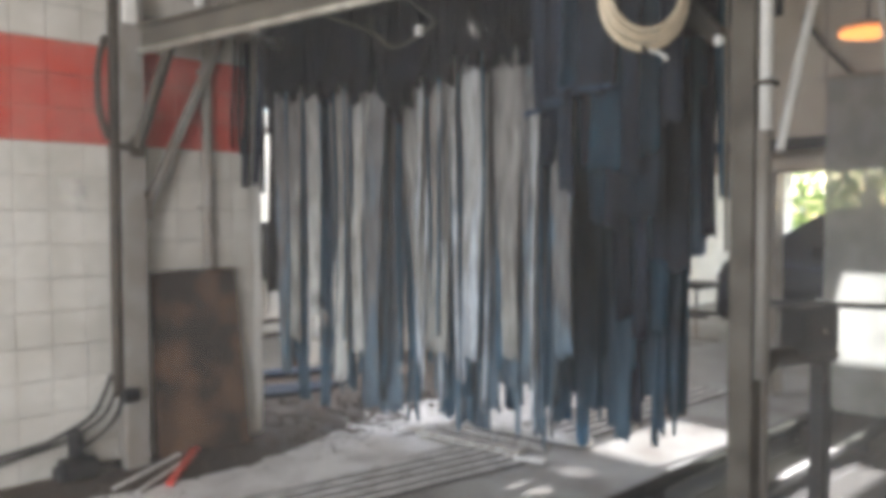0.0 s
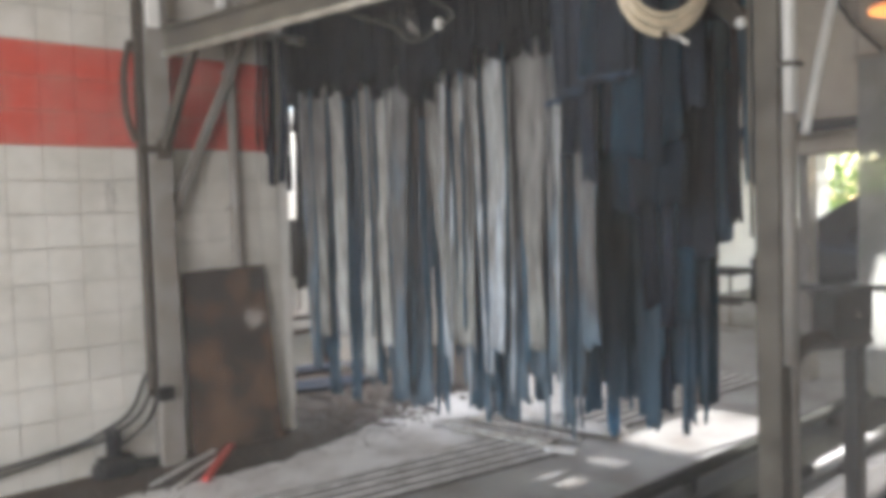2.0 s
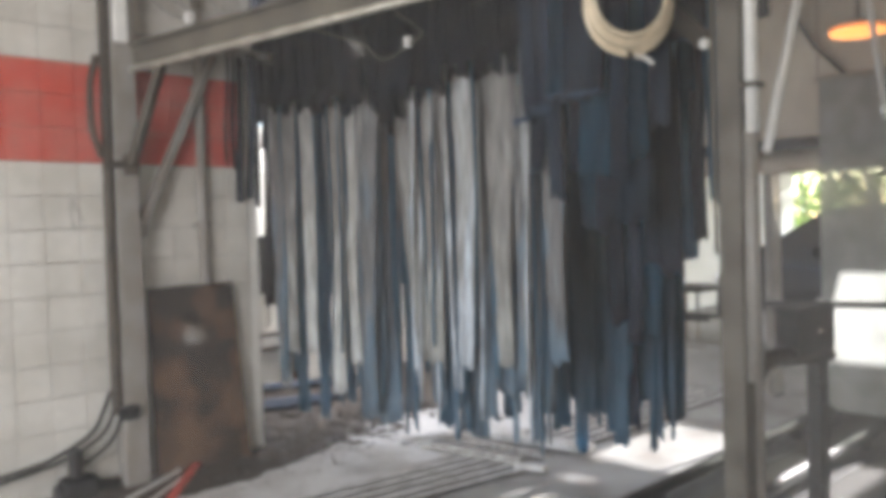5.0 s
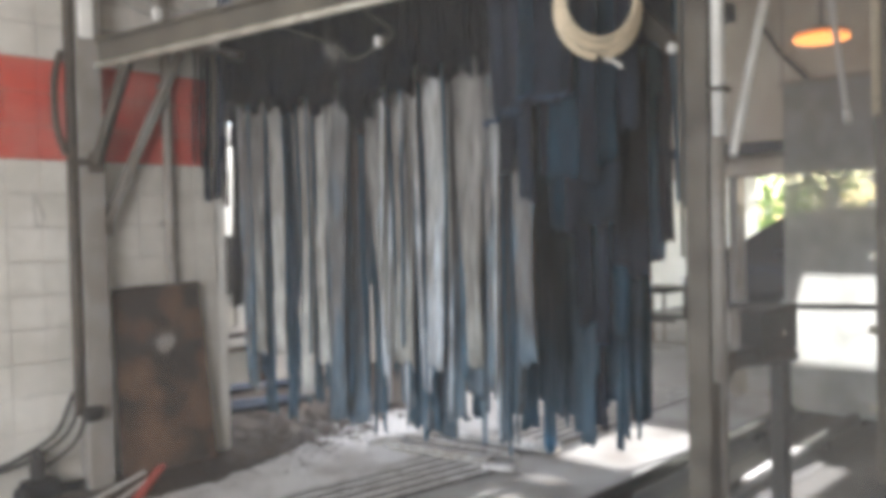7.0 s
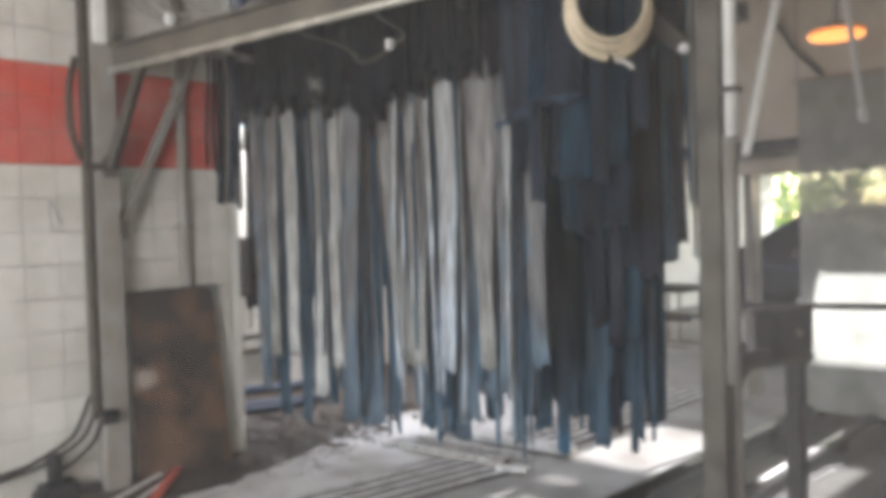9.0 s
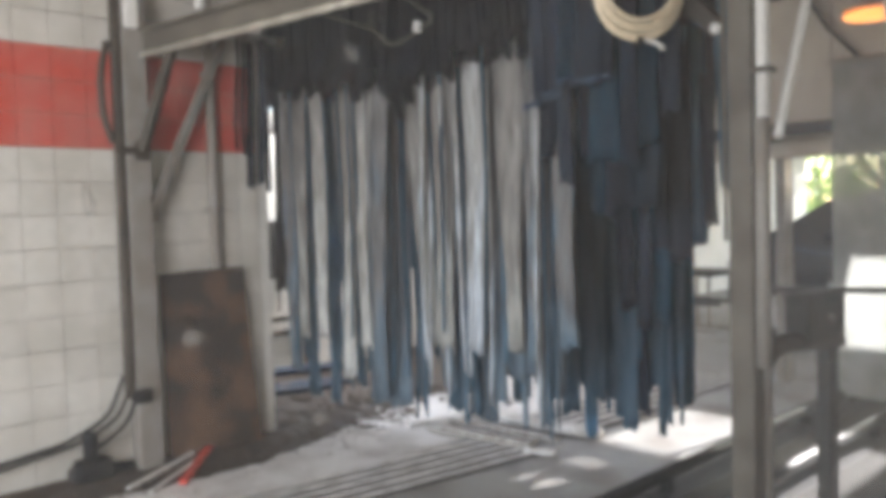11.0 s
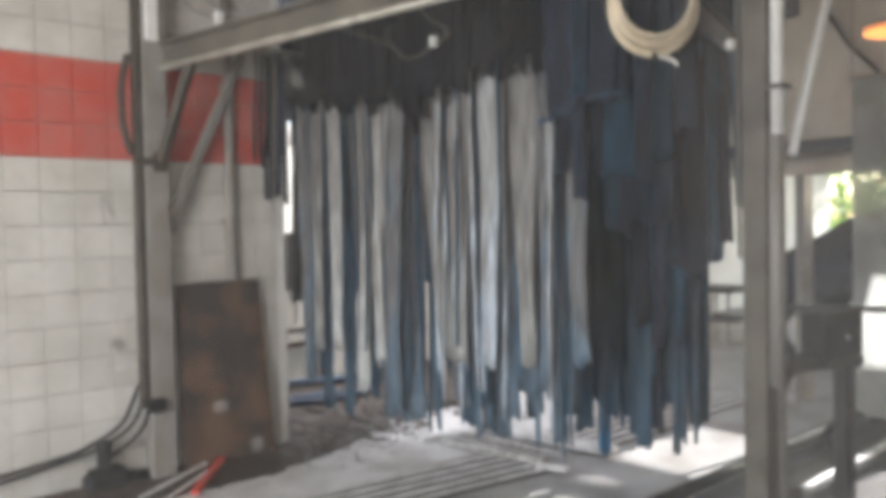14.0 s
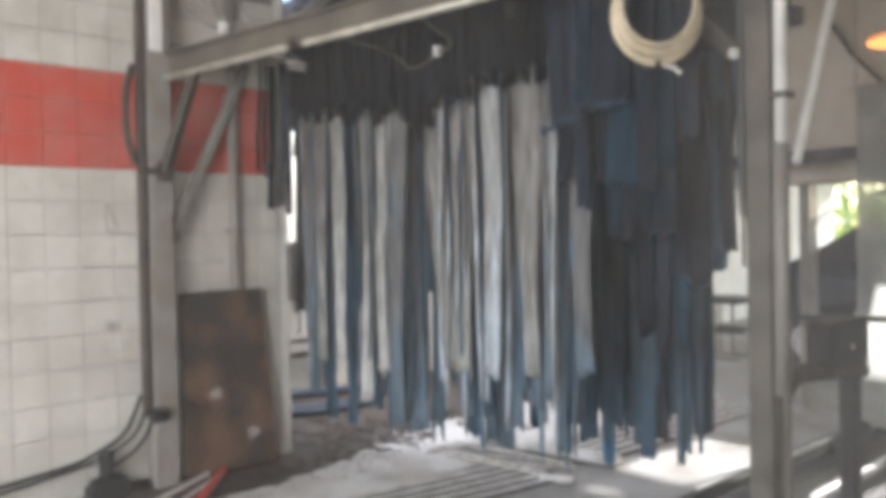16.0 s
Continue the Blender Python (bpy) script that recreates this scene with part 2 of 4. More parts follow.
def smear(name, colour, strength, dark):
    """Spot of dried dirt, thick in the middle and thin at its rim."""
    m = bpy.data.materials.new(name)
    m.use_nodes = True
    nt = m.node_tree
    n, l = nt.nodes, nt.links
    b = n["Principled BSDF"]
    b.inputs["Base Color"].default_value = (*colour, 1)
    b.inputs["Roughness"].default_value = 0.9
    tr = n.new("ShaderNodeBsdfTransparent")
    tl = n.new("ShaderNodeBsdfTranslucent")
    tl.inputs[0].default_value = (*colour, 1)
    co = n.new("ShaderNodeTexCoord")
    gr = n.new("ShaderNodeTexGradient")
    gr.gradient_type = "SPHERICAL"
    l.new(co.outputs["Object"], gr.inputs[0])
    body, mix = n.new("ShaderNodeMixShader"), n.new("ShaderNodeMixShader")
    body.inputs[0].default_value = 0.15 if dark else 0.85
    l.new(b.outputs[0], body.inputs[1]), l.new(tl.outputs[0], body.inputs[2])
    rim = n.new("ShaderNodeMapRange")
    rim.interpolation_type = "SMOOTHSTEP"
    rim.inputs[2].default_value, rim.inputs[4].default_value = 0.75, strength
    l.new(gr.outputs[1], rim.inputs[0])
    l.new(rim.outputs[0], mix.inputs[0]), l.new(tr.outputs[0], mix.inputs[1]), l.new(body.outputs[0], mix.inputs[2])
    l.new(mix.outputs[0], n["Material Output"].inputs[0])
    return m


SMEAR_DARK = smear("dark_dirt_spot", (0.03, 0.025, 0.025), 0.9, True)
SMEAR_DARK_THIN = smear("thin_dark_dirt_spot", (0.04, 0.03, 0.03), 0.4, True)
SMEAR_PALE = smear("pale_water_spot", (0.75, 0.72, 0.68), 0.3, False)


def glowing(name, colour, strength):
    m = bpy.data.materials.new(name)
    m.use_nodes = True
    b = m.node_tree.nodes["Principled BSDF"]
    b.inputs["Base Color"].default_value = (*colour, 1)
    b.inputs["Emission Color"].default_value = (*colour, 1)
    b.inputs["Emission Strength"].default_value = strength
    return m


LAMP_GLOW = glowing("warm_lamp_lens", (1.0, 0.34, 0.08), 0.5)


# ---- mesh helpers ----
def box(bm, x0, x1, y0, y1, z0, z1, bevel=0.0, m=None):
    r = bmesh.ops.create_cube(bm, size=1, matrix=Matrix.LocRotScale(((x0 + x1) / 2, (y0 + y1) / 2, (z0 + z1) / 2), None, (abs(x1 - x0), abs(y1 - y0), abs(z1 - z0))))
    vs = r["verts"]
    if bevel:
        es = list({e for v in vs for e in v.link_edges})
        out = bmesh.ops.bevel(bm, geom=es, offset=bevel, segments=2, affect="EDGES", profile=0.5)
        vs = list({v for f in out["faces"] for v in f.verts} | {v for v in vs if v.is_valid})
    if m is not None:
        bmesh.ops.transform(bm, matrix=m, verts=vs)
    return bm


def boxed(*a, **k):
    return box(bmesh.new(), *a, **k)


def smooth_path(points, steps=6):
    """Points on a smooth curve through the given ones."""
    p = [Vector(q) for q in points]
    p = [2 * p[0] - p[1]] + p + [2 * p[-1] - p[-2]]
    out = []
    for i in range(1, len(p) - 2):
        for s in range(steps):
            t = s / steps
            a, b, c, d = p[i - 1], p[i], p[i + 1], p[i + 2]
            out.append(0.5 * (2 * b + (c - a) * t + (2 * a - 5 * b + 4 * c - d) * t * t + (3 * b - a - 3 * c + d) * t ** 3))
    return out + [p[-2]]


def tube(bm, points, r, seg=10, closed=False):
    """Round bar along the points."""
    pts = [Vector(p) for p in points]
    rings = []
    n = len(pts)
    side = None
    for i, p in enumerate(pts):
        d = (pts[(i + 1) % n] - pts[i - 1]) if closed else (pts[min(i + 1, n - 1)] - pts[max(i - 1, 0)])
        d.normalize()
        if side is None:
            side = d.orthogonal().normalized()
        side = (side - d * side.dot(d)).normalized()
        up = d.cross(side)
        rings.append([bm.verts.new(p + r * (math.cos(a) * side + math.sin(a) * up)) for a in (2 * math.pi * k / seg for k in range(seg))])
    for i in range(n if closed else n - 1):
        a, b = rings[i], rings[(i + 1) % n]
        for k in range(seg):
            f = bm.faces.new((a[k], a[(k + 1) % seg], b[(k + 1) % seg], b[k]))
            f.smooth = True
    if not closed:
        bm.faces.new(rings[0][::-1]), bm.faces.new(rings[-1])
    return bm


def beam_between(bm, p, q, w, h, bevel=0.006):
    """Rectangular bar from p to q, w across and h high."""
    p, q = Vector(p), Vector(q)
    d = q - p
    m = Matrix.Translation((p + q) / 2) @ d.to_track_quat("X", "Z").to_matrix().to_4x4()
    return box(bm, -d.length / 2, d.length / 2, -w / 2, w / 2, -h / 2, h / 2, bevel, m)


def part(name, bm, mat, parent=None, label=""):
    bmesh.ops.recalc_face_normals(bm, faces=bm.faces)
    me = bpy.data.meshes.new(name)
    bm.to_mesh(me)
    bm.free()
    me.materials.append(mat)
    ob = new(name, me)
    ob.parent = parent
    if label:
        ob["label"] = label
    return ob


def thing(name, label, category, at=(0, 0, 0), group="", kind=""):
    ob = new(name)
    ob.location = at
    bpy.context.view_layer.update()
    return tagged(ob, label, category, group, kind)


def structure(name, bm, mat, label, category):
    return tagged(part(name, bm, mat), label, category, kind="structure")


# ---- the building ----
X_EXIT = 5.6
WALL_END = 1.76
structure("ground", boxed(-60, 300, -200, 200, -0.3, -0.006), ASPHALT, "pale sunlit concrete forecourt round the building", "ground")
structure("floor", boxed(-7, X_EXIT + 0.2, -4.9, 0.0, -0.2, 0.0), CONCRETE, "worn wet concrete wash bay floor", "floor")
structure("floor_alcove", boxed(WALL_END - 0.2, X_EXIT, 0.0, 2.0, -0.2, -0.002), MUD, "brown muddy floor beside the wash bay", "floor")

structure("floor_slab", boxed(-7, X_EXIT + 0.2, -1.16, -0.03, 0.0, 0.005), PALE_CONCRETE, "pale dusty concrete slab beside the conveyor", "floor")
# added strip that darkens the floor round the guide rails
structure("floor_dark_strip", boxed(-2.0, X_EXIT + 0.2, -4.7, -2.68, 0.0, 0.004), WET_FLOOR, "dark strip laid over the floor under the guide rails", "floor")
wall = structure("wall_left", boxed(-7, WALL_END, 0.0, 0.2, 0, 3.5), GROUT, "white glazed block wall with a red painted band", "wall")
structure("wall_alcove", boxed(WALL_END - 0.2, X_EXIT + 9, 2.0, 2.2, -0.006, 2.6), WHITE_WALL, "white painted wall behind the wash bay", "wall")
structure("wall_return", boxed(WALL_END - 0.2, WALL_END - 0.004, 0.2, 2.0, 0, 3.5), WHITE_WALL, "white painted return wall", "wall")


def exit_wall():
    bm = bmesh.new()
    box(bm, X_EXIT, X_EXIT + 0.25, -4.9, 0.0, 1.95, 3.5)
    box(bm, X_EXIT, X_EXIT + 0.25, -4.9, -3.95, 0, 1.95)
    w = structure("wall_exit", bm, PLASTER, "beige plastered wall over the wide exit openings", "wall")
    part("lintel", boxed(X_EXIT - 0.05, X_EXIT + 0.28, -4.9, 0.0, 1.93, 2.03, 0.01), PLASTER, w, "pale painted lintel over the exit")
    part("door_post", boxed(X_EXIT + 0.02, X_EXIT + 0.2, -2.07, -1.99, 0, 1.928, 0.006), POST_GREY, w, "grey steel door post")
    part("door_track", boxed(X_EXIT - 0.12, X_EXIT - 0.003, -4.8, -0.2, 2.1, 2.2, 0.01), DARK_STEEL, w, "dark steel door track")
    return w


exit_wall()
structure("ceiling", boxed(-7, X_EXIT + 0.25, -4.9, 0.2, 3.5, 3.65), CEILING, "grimy brown wash bay ceiling", "ceiling")


def window_wall():
    """The wall between the wash bay and the viewing room, with the window that the camera looks through."""
    bm = bmesh.new()
    box(bm, -7, -5.4, -4.9, -4.72, 0, 3.5)
    # unseen side opening, added for the fill lamp
    box(bm, -5.4, -2.6, -4.9, -4.72, 0, 1.0)
    box(bm, -5.4, -2.6, -4.9, -4.72, 3.0, 3.5)
    box(bm, -2.75, -2.6, -4.9, -4.72, 1.0, 3.0)
    box(bm, 0.6, X_EXIT + 0.25, -4.9, -4.72, 0, 3.5)
    box(bm, -2.6, 0.6, -4.9, -4.72, 0, 0.9)
    box(bm, -2.6, 0.6, -4.9, -4.72, 2.3, 3.5)
    return structure("wall_window", bm, PLASTER, "beige plastered wall with the viewing window", "wall")


window_wall()
bm = bmesh.new()
box(bm, -7, X_EXIT, -7.2, -7.0, 0, 2.8)
box(bm, -7.2, -7, -7.0, -4.9, 0, 2.8)
box(bm, X_EXIT, X_EXIT + 0.2, -7.0, -4.9, 0, 2.8)
structure("wall_room", bm, PLASTER, "beige walls of the viewing room", "wall")
structure("floor_room", boxed(-7, X_EXIT, -7.0, -4.9, -0.2, 0.0), CONCRETE, "grey floor of the viewing room", "floor")
structure("ceiling_room", boxed(-7, X_EXIT, -7.0, -4.9, 2.8, 2.95), CEILING, "plain ceiling of the viewing room", "ceiling")


def viewing_window():
    w = thing("window_1", "viewing window with a dusty pane and dried spots", "window", (-1, -4.78, 0.9), kind="structure")
    inv = w.matrix_world.inverted()
    for n, a in (("sill", (-2.6, 0.6, -4.83, -4.73, 0.9, 0.95)), ("head", (-2.6, 0.6, -4.83, -4.73, 2.25, 2.3)),
                 ("jamb", (-2.6, -2.55, -4.83, -4.73, 0.95, 2.25)), ("jamb", (0.55, 0.6, -4.83, -4.73, 0.95, 2.25))):
        f = part("window_" + n, boxed(*a, bevel=0.004), POST_GREY, w)
        f.matrix_parent_inverse = inv
    pane = part("pane", boxed(-2.55, 0.55, -4.784, -4.780, 0.95, 2.25), GLASS, w, "dusty clear glass pane with painted glare on one side")
    pane.matrix_parent_inverse = inv
    pane.visible_shadow = False

    def spot(x, z, rx, rz, mat, lean=0, y=-4.776):
        bm = bmesh.new()
        bmesh.ops.create_circle(bm, cap_ends=True, segments=20, radius=1)
        s = part("dirt_spot", bm, mat, w, "dried dirt spot on the glass")
        s.matrix_parent_inverse = inv
        s.matrix_basis = Matrix.LocRotScale((x, y, z), Euler((radians(90), radians(lean), 0)), (rx, rz, 1))
        s.visible_shadow = False
    spot(-1.0865, 1.651, 0.008, 0.0066, SMEAR_DARK, 30, -4.775)
    spot(-1.0875, 1.6425, 0.0075, 0.0045, SMEAR_PALE, 30)
    for x, z, r in ((-1.179, 1.512, 0.007), (-1.115, 1.464, 0.005), (-1.134, 1.485, 0.005), (-1.276, 1.563, 0.007)):
        spot(x, z, r, r * 0.85, SMEAR_PALE)
    spot(-1.18, 1.5195, 0.005, 0.004, SMEAR_DARK_THIN, 30, -4.775)

    return w


viewing_window()


# ---- frame of the wash gantry ----
def left_post():
    t = thing("steel_post", "grimy grey square steel post standing at the tiled wall", "post", (0.825, -0.14, 0))
    part("column", boxed(-0.075, 0.075, -0.06, 0.06, 0, 3.3, 0.008), POST_GREY, t)
    part("base_plate", boxed(-0.13, 0.13, -0.11, 0.11, 0, 0.015, 0.003), POST_GREY, t)
    part("upper_sleeve", boxed(-0.055, 0.03, -0.075, 0.07, 2.72, 3.28, 0.008), WHITE, t, "pale upper sleeve")
    bm = bmesh.new()
    tube(bm, smooth_path([(-0.108, -0.03, 0.5), (-0.108, -0.03, 1.2), (-0.105, -0.03, 2.0), (-0.098, -0.03, 3.3)]), 0.033, 10)
    part("conduit", bm, POST_DARK, t, "dark conduit strapped to the post")
    for z in (0.5, 1.98):
        part("clamp", boxed(-0.15, -0.02, -0.08, -0.055, z - 0.022, z + 0.022, 0.006), POST_DARK, t)
    part("cable_knot", boxed(-0.12, 0.0, -0.12, -0.06, 0.44, 0.53, 0.025), BLACK, t, "black cable clamp")
    bm = bmesh.new()
    tube(bm, smooth_path([(-0.16, -0.05, 2.62), (-0.2, -0.05, 2.45), (-0.2, -0.05, 2.2), (-0.15, -0.05, 2.02)]), 0.022, 8)
    part("hose_loop", bm, POST_DARK, t)
    return t


def right_post():
    t = thing("steel_post", "dark wet steel post with a pale conduit beside it", "post", (2.02, -3.5, 0))
    part("column", boxed(-0.1, 0.0, -0.05, 0.055, 0, 3.4, 0.008), POST_BROWN, t)
    part("side_channel", boxed(0.002, 0.06, -0.06, 0.05, 0, 3.4, 0.012), POST_GREY, t, "lighter galvanised channel")
    part("base_plate", boxed(-0.18, 0.18, -0.17, 0.17, 0, 0.015, 0.003), POST_DARK, t)
    bm = bmesh.new()
    tube(bm, [(-0.1, -0.1, 1.9), (-0.1, -0.1, 3.4)], 0.027, 10)
    part("conduit", bm, WHITE, t, "shiny pale vertical conduit")
    bm = bmesh.new()
    tube(bm, [(-0.095, -0.092, 0.88), (-0.095, -0.092, 1.91)], 0.03, 10)
    part("lower_conduit", bm, POST_GREY, t, "grey lower conduit")
    bm = bmesh.new()
    tube(bm, [(-0.05, -0.135, 1.82), (0.28, -0.145, 2.53), (0.67, -0.15, 3.4)], 0.02, 10)
    part("stay", bm, WHITE, t, "pale slanting stay")
    for z in (2.08,):
        part("clip", boxed(-0.14, -0.06, -0.14, -0.06, z, z + 0.02, 0.004), POST_DARK, t)
    bm = bmesh.new()
    tube(bm, smooth_path([(-0.11, 0.06, 3.0), (-0.11, 0.064, 2.4), (-0.11, 0.064, 2.0), (-0.11, 0.06, 1.4)]), 0.008, 6)
    part("cable", bm, BEAM_GREY, t)
    return t


left_post()
right_post()


def gantry_beam():
    a, b = Vector((0.88, -0.06, 2.615)), Vector((1.79, -3.62, 2.78))
    t = thing("gantry_beam", "dull galvanised beam across the wash bay with a bright lower edge", "beam", a)
    d = b - a
    part("web", beam_between(bmesh.new(), (0, 0, 0.015), d + Vector((0, 0, 0.015)), 0.05, 0.13), BEAM_GREY, t)
    # the highlight on the rounded lower edge is put into this pipe's pale colour
    bm = bmesh.new()
    tube(bm, [(-0.035, -0.01, -0.06), d + Vector((-0.035, -0.01, -0.06))], 0.02, 12)
    part("lower_pipe", bm, PALE_PIPE, t, "galvanised pipe, coloured pale for its highlight")
    part("upper_flange", beam_between(bmesh.new(), (0, 0, 0.09), d + Vector((0, 0, 0.09)), 0.11, 0.02), BEAM_GREY, t)
    for k, r in ((0.5, 0.022),):
        bm = bmesh.new()
        bmesh.ops.create_cone(bm, cap_ends=True, segments=10, radius1=r, radius2=r * 0.35, depth=r * 2.3, matrix=Matrix.Translation(d * k + Vector((-0.03, 0, 0.1 + r * 1.15))))
        part("nozzle", bm, WHITE, t, "white spray nozzle")
    return t


gantry_beam()


def brace(p, q, w, mat, label):
    t = thing("brace", label, "brace", p)
    part("bar", beam_between(bmesh.new(), (0, 0, 0), Vector(q) - Vector(p), w, w, 0.006), mat, t)
    part("end_plate", boxed(-0.05, 0.05, -0.012, 0.012, -0.06, 0.06, 0.003), mat, t)
    return t


brace((0.85, -0.2, 1.98), (0.96, -0.42, 2.58), 0.055, POST_DARK, "short grey diagonal brace between post and beam")
brace((0.92, -0.13, 1.6), (1.5, -0.06, 2.74), 0.055, POST_GREY, "long grey diagonal brace beside the tiled wall")
t = thing("wall_pipe", "grey painted pipe up the tiled wall", "pipe", (1.395, -0.05, 0))
part("pipe", tube(bmesh.new(), [(0, 0, 0.02), (0, 0, 3.4)], 0.034, 12), POST_GREY, t)
for z in (0.7, 1.6, 2.5):
    part("bracket", boxed(-0.05, 0.05, -0.005, 0.042, z, z + 0.03, 0.004), POST_GREY, t)
t = thing("upper_rail", "thin grey rail along the wall above the gantry", "rail", (0.9, -0.1, 2.78))
part("bar", beam_between(bmesh.new(), (0.0, 0, 0), (4.0, 0, 0), 0.05, 0.05), GALV, t)


def bracing_wires():
    t = thing("hose_bundle", "thin pale hoses slung above the beam", "hose", (1.0, -0.1, 2.9))
    for k, (x, z) in enumerate(((0.0, 0.0), (0.12, 0.05), (0.22, -0.02), (0.4, 0.06))):
        bm = bmesh.new()
        tube(bm, smooth_path([(x, 0, z + 0.4), (x + 0.05, -0.05, z + 0.12), (x + 0.22, -0.2, z), (x + 0.5, -0.6, z + 0.05), (x + 0.6, -1.2, z + 0.3)]), 0.008, 6)
        part("hose", bm, POST_GREY, t)
    part("fitting", boxed(0.15, 0.2, -0.3, -0.25, -0.05, 0.02, 0.01), WHITE, t, "white hose fitting")
    return t


bracing_wires()

# ---- things at the tiled wall ----
def rusty_plate():
    t = thing("steel_plate", "rusty brown steel sheet leaning on the tiled wall", "plate", (0.97, -0.07, 0))
    bm = bmesh.new()
    nx, nz = 8, 10
    grid = {}
    for s in (0, 1):
        for i in range(nx + 1):
            for j in range(nz + 1):
                u, v = i / nx, j / nz
                x = u * (0.675 - 0.07 * v)
                y = -0.07 * (1 - v) - 0.012 * math.sin(u * 3.1) * v - 0.006 * s
                grid[s, i, j] = bm.verts.new((x, y, v * (1.205 + 0.012 * math.sin(u * 4))))
    for s in (0, 1):
        for i in range(nx):
            for j in range(nz):
                q = [grid[s, i, j], grid[s, i + 1, j], grid[s, i + 1, j + 1], grid[s, i, j + 1]]
                bm.faces.new(q if s else q[::-1])
    for i in range(nx):
        for j in (0, nz):
            bm.faces.new((grid[0, i, j], grid[0, i + 1, j], grid[1, i + 1, j], grid[1, i, j]))
    for j in range(nz):
        for i in (0, nx):
            bm.faces.new((grid[0, i, j], grid[1, i, j], grid[1, i, j + 1], grid[0, i, j + 1]))
    part("sheet", bm, RUST, t)
    bm = bmesh.new()
    tube(bm, [(0.0, -0.02, 1.2), (0.6, -0.02, 1.212)], 0.008, 8)
    part("rolled_edge", bm, RUST, t)
    return t


rusty_plate()
t = thing("wall_jamb", "pale painted jamb at the end of the tiled wall", "jamb", (WALL_END + 0.03, 0.05, 0))
part("upright", boxed(-0.028, 0.05, -0.04, 0.14, 0, 3.4, 0.008), WHITE_WALL, t)
part("strip", boxed(0.052, 0.07, -0.02, 0.08, 0.2, 3.3, 0.004), WHITE, t)


def cables():
    t = thing("cable_bundle", "black cables sagging along the tiled wall", "cable", (0.655, -0.08, 0.5))
    runs = ([(0.06, 0, 0.1), (0.01, 0, -0.02), (-0.07, -0.02, -0.13), (-0.24, -0.03, -0.21), (-0.45, -0.03, -0.26), (-1.2, -0.02, -0.33), (-3, 0, -0.4)],
            [(0.08, -0.02, 0.1), (0.05, -0.04, -0.04), (-0.03, -0.05, -0.15), (-0.2, -0.05, -0.23), (-0.42, -0.04, -0.28), (-1.2, -0.03, -0.37), (-3, 0, -0.44)],
            [(0.09, -0.04, 0.05), (0.09, -0.07, -0.06), (0.03, -0.07, -0.18), (-0.08, -0.07, -0.26), (-0.16, -0.06, -0.3)])
    for r, pts in zip((0.013, 0.011, 0.012), runs):
        part("cable", tube(bmesh.new(), smooth_path(pts, 8), r, 8), BLACK, t)
    bm = bmesh.new()
    tube(bm, smooth_path([(-0.05, 0.03, 1.15), (-0.13, -0.02, 1.28), (-0.12, -0.01, 1.12), (-0.03, 0.02, 1.1)]), 0.004, 6)
    part("wire_tie", bm, POST_GREY, t)
    return t


def valve():
    t = thing("floor_valve", "black valve body at the foot of the tiled wall", "valve", (0.49, -0.12, 0))
    part("body", boxed(-0.1, 0.1, -0.07, 0.07, 0.0, 0.14, 0.02), BLACK, t)
    part("neck", tube(bmesh.new(), [(-0.01, 0, 0.13), (-0.01, 0, 0.28)], 0.045, 12), BLACK, t)
    part("cap", tube(bmesh.new(), [(-0.01, 0, 0.27), (-0.01, 0, 0.3)], 0.03, 12), DARK_STEEL, t)
    part("side_pipe", tube(bmesh.new(), [(0.09, 0, 0.06), (0.24, -0.01, 0.05)], 0.035, 12), BLACK, t)
    part("flange", tube(bmesh.new(), [(-0.13, 0, 0.06), (-0.09, 0, 0.06)], 0.055, 12), DARK_STEEL, t)
    return t


cables()
valve()


def stick(name, p, q, r, mat, label, category):
    t = thing(name, label, category, p)
    d = Vector(q) - Vector(p)
    part("shaft", beam_between(bmesh.new(), (0, 0, 0), d, r * 2.2, r * 1.4, r * 0.4), mat, t)
    part("end_cap", beam_between(bmesh.new(), d * 0.97, d * 1.03, r * 2.5, r * 1.7, r * 0.4), mat, t)
    return t


stick("red_bar", (0.8, -0.64, 0.03), (1.3, -0.06, 0.045), 0.022, RED, "red plastic bar lying on the floor", "bar")
stick("white_pole", (0.55, -0.47, 0.02), (1.1, -0.15, 0.035), 0.012, WHITE, "thin white pole lying on the floor", "pole")
stick("white_pole", (0.62, -0.62, 0.02), (1.05, -0.3, 0.03), 0.01, WHITE, "thin white pole lying beside the red bar", "pole")


def mud_patch():
    """Dirt washed up against the plate and the wall's foot."""
    bm = bmesh.new()
    cx, cy = 0.6, -0.08
    ring, rows = 220, []
    for k, f in enumerate((0.0001, 0.5, 0.8, 1.0)):
        row = []
        for i in range(ring):
            a = 2 * math.pi * i / ring
            c, d = math.cos(a), math.sin(a)
            wob = 1 + 0.25 * noise.noise(Vector((c * 1.5, d * 1.5, 3))) + f * (0.16 * noise.noise(Vector((c * 9, d * 9, 7))) + 0.12 * noise.noise(Vector((c * 30, d * 30, 1))))
            row.append(bm.verts.new((cx + 2.1 * f * wob * c, min(-0.002, cy + 0.42 * f * wob * d), 0.008 + 0.02 * (1 - f) * (1 + noise.noise(Vector((i * 0.3, k, 0)))))))
        rows.append(row)
    for a, b in zip(rows, rows[1:]):
        for i in range(ring):
            bm.faces.new((a[i], a[(i + 1) % ring], b[(i + 1) % ring], b[i]))
    bm.faces.new(rows[0])
    return tagged(part("mud", bm, MUD), "brown mud washed up at the wall's foot", "mud", kind="stuff")


mud_patch()


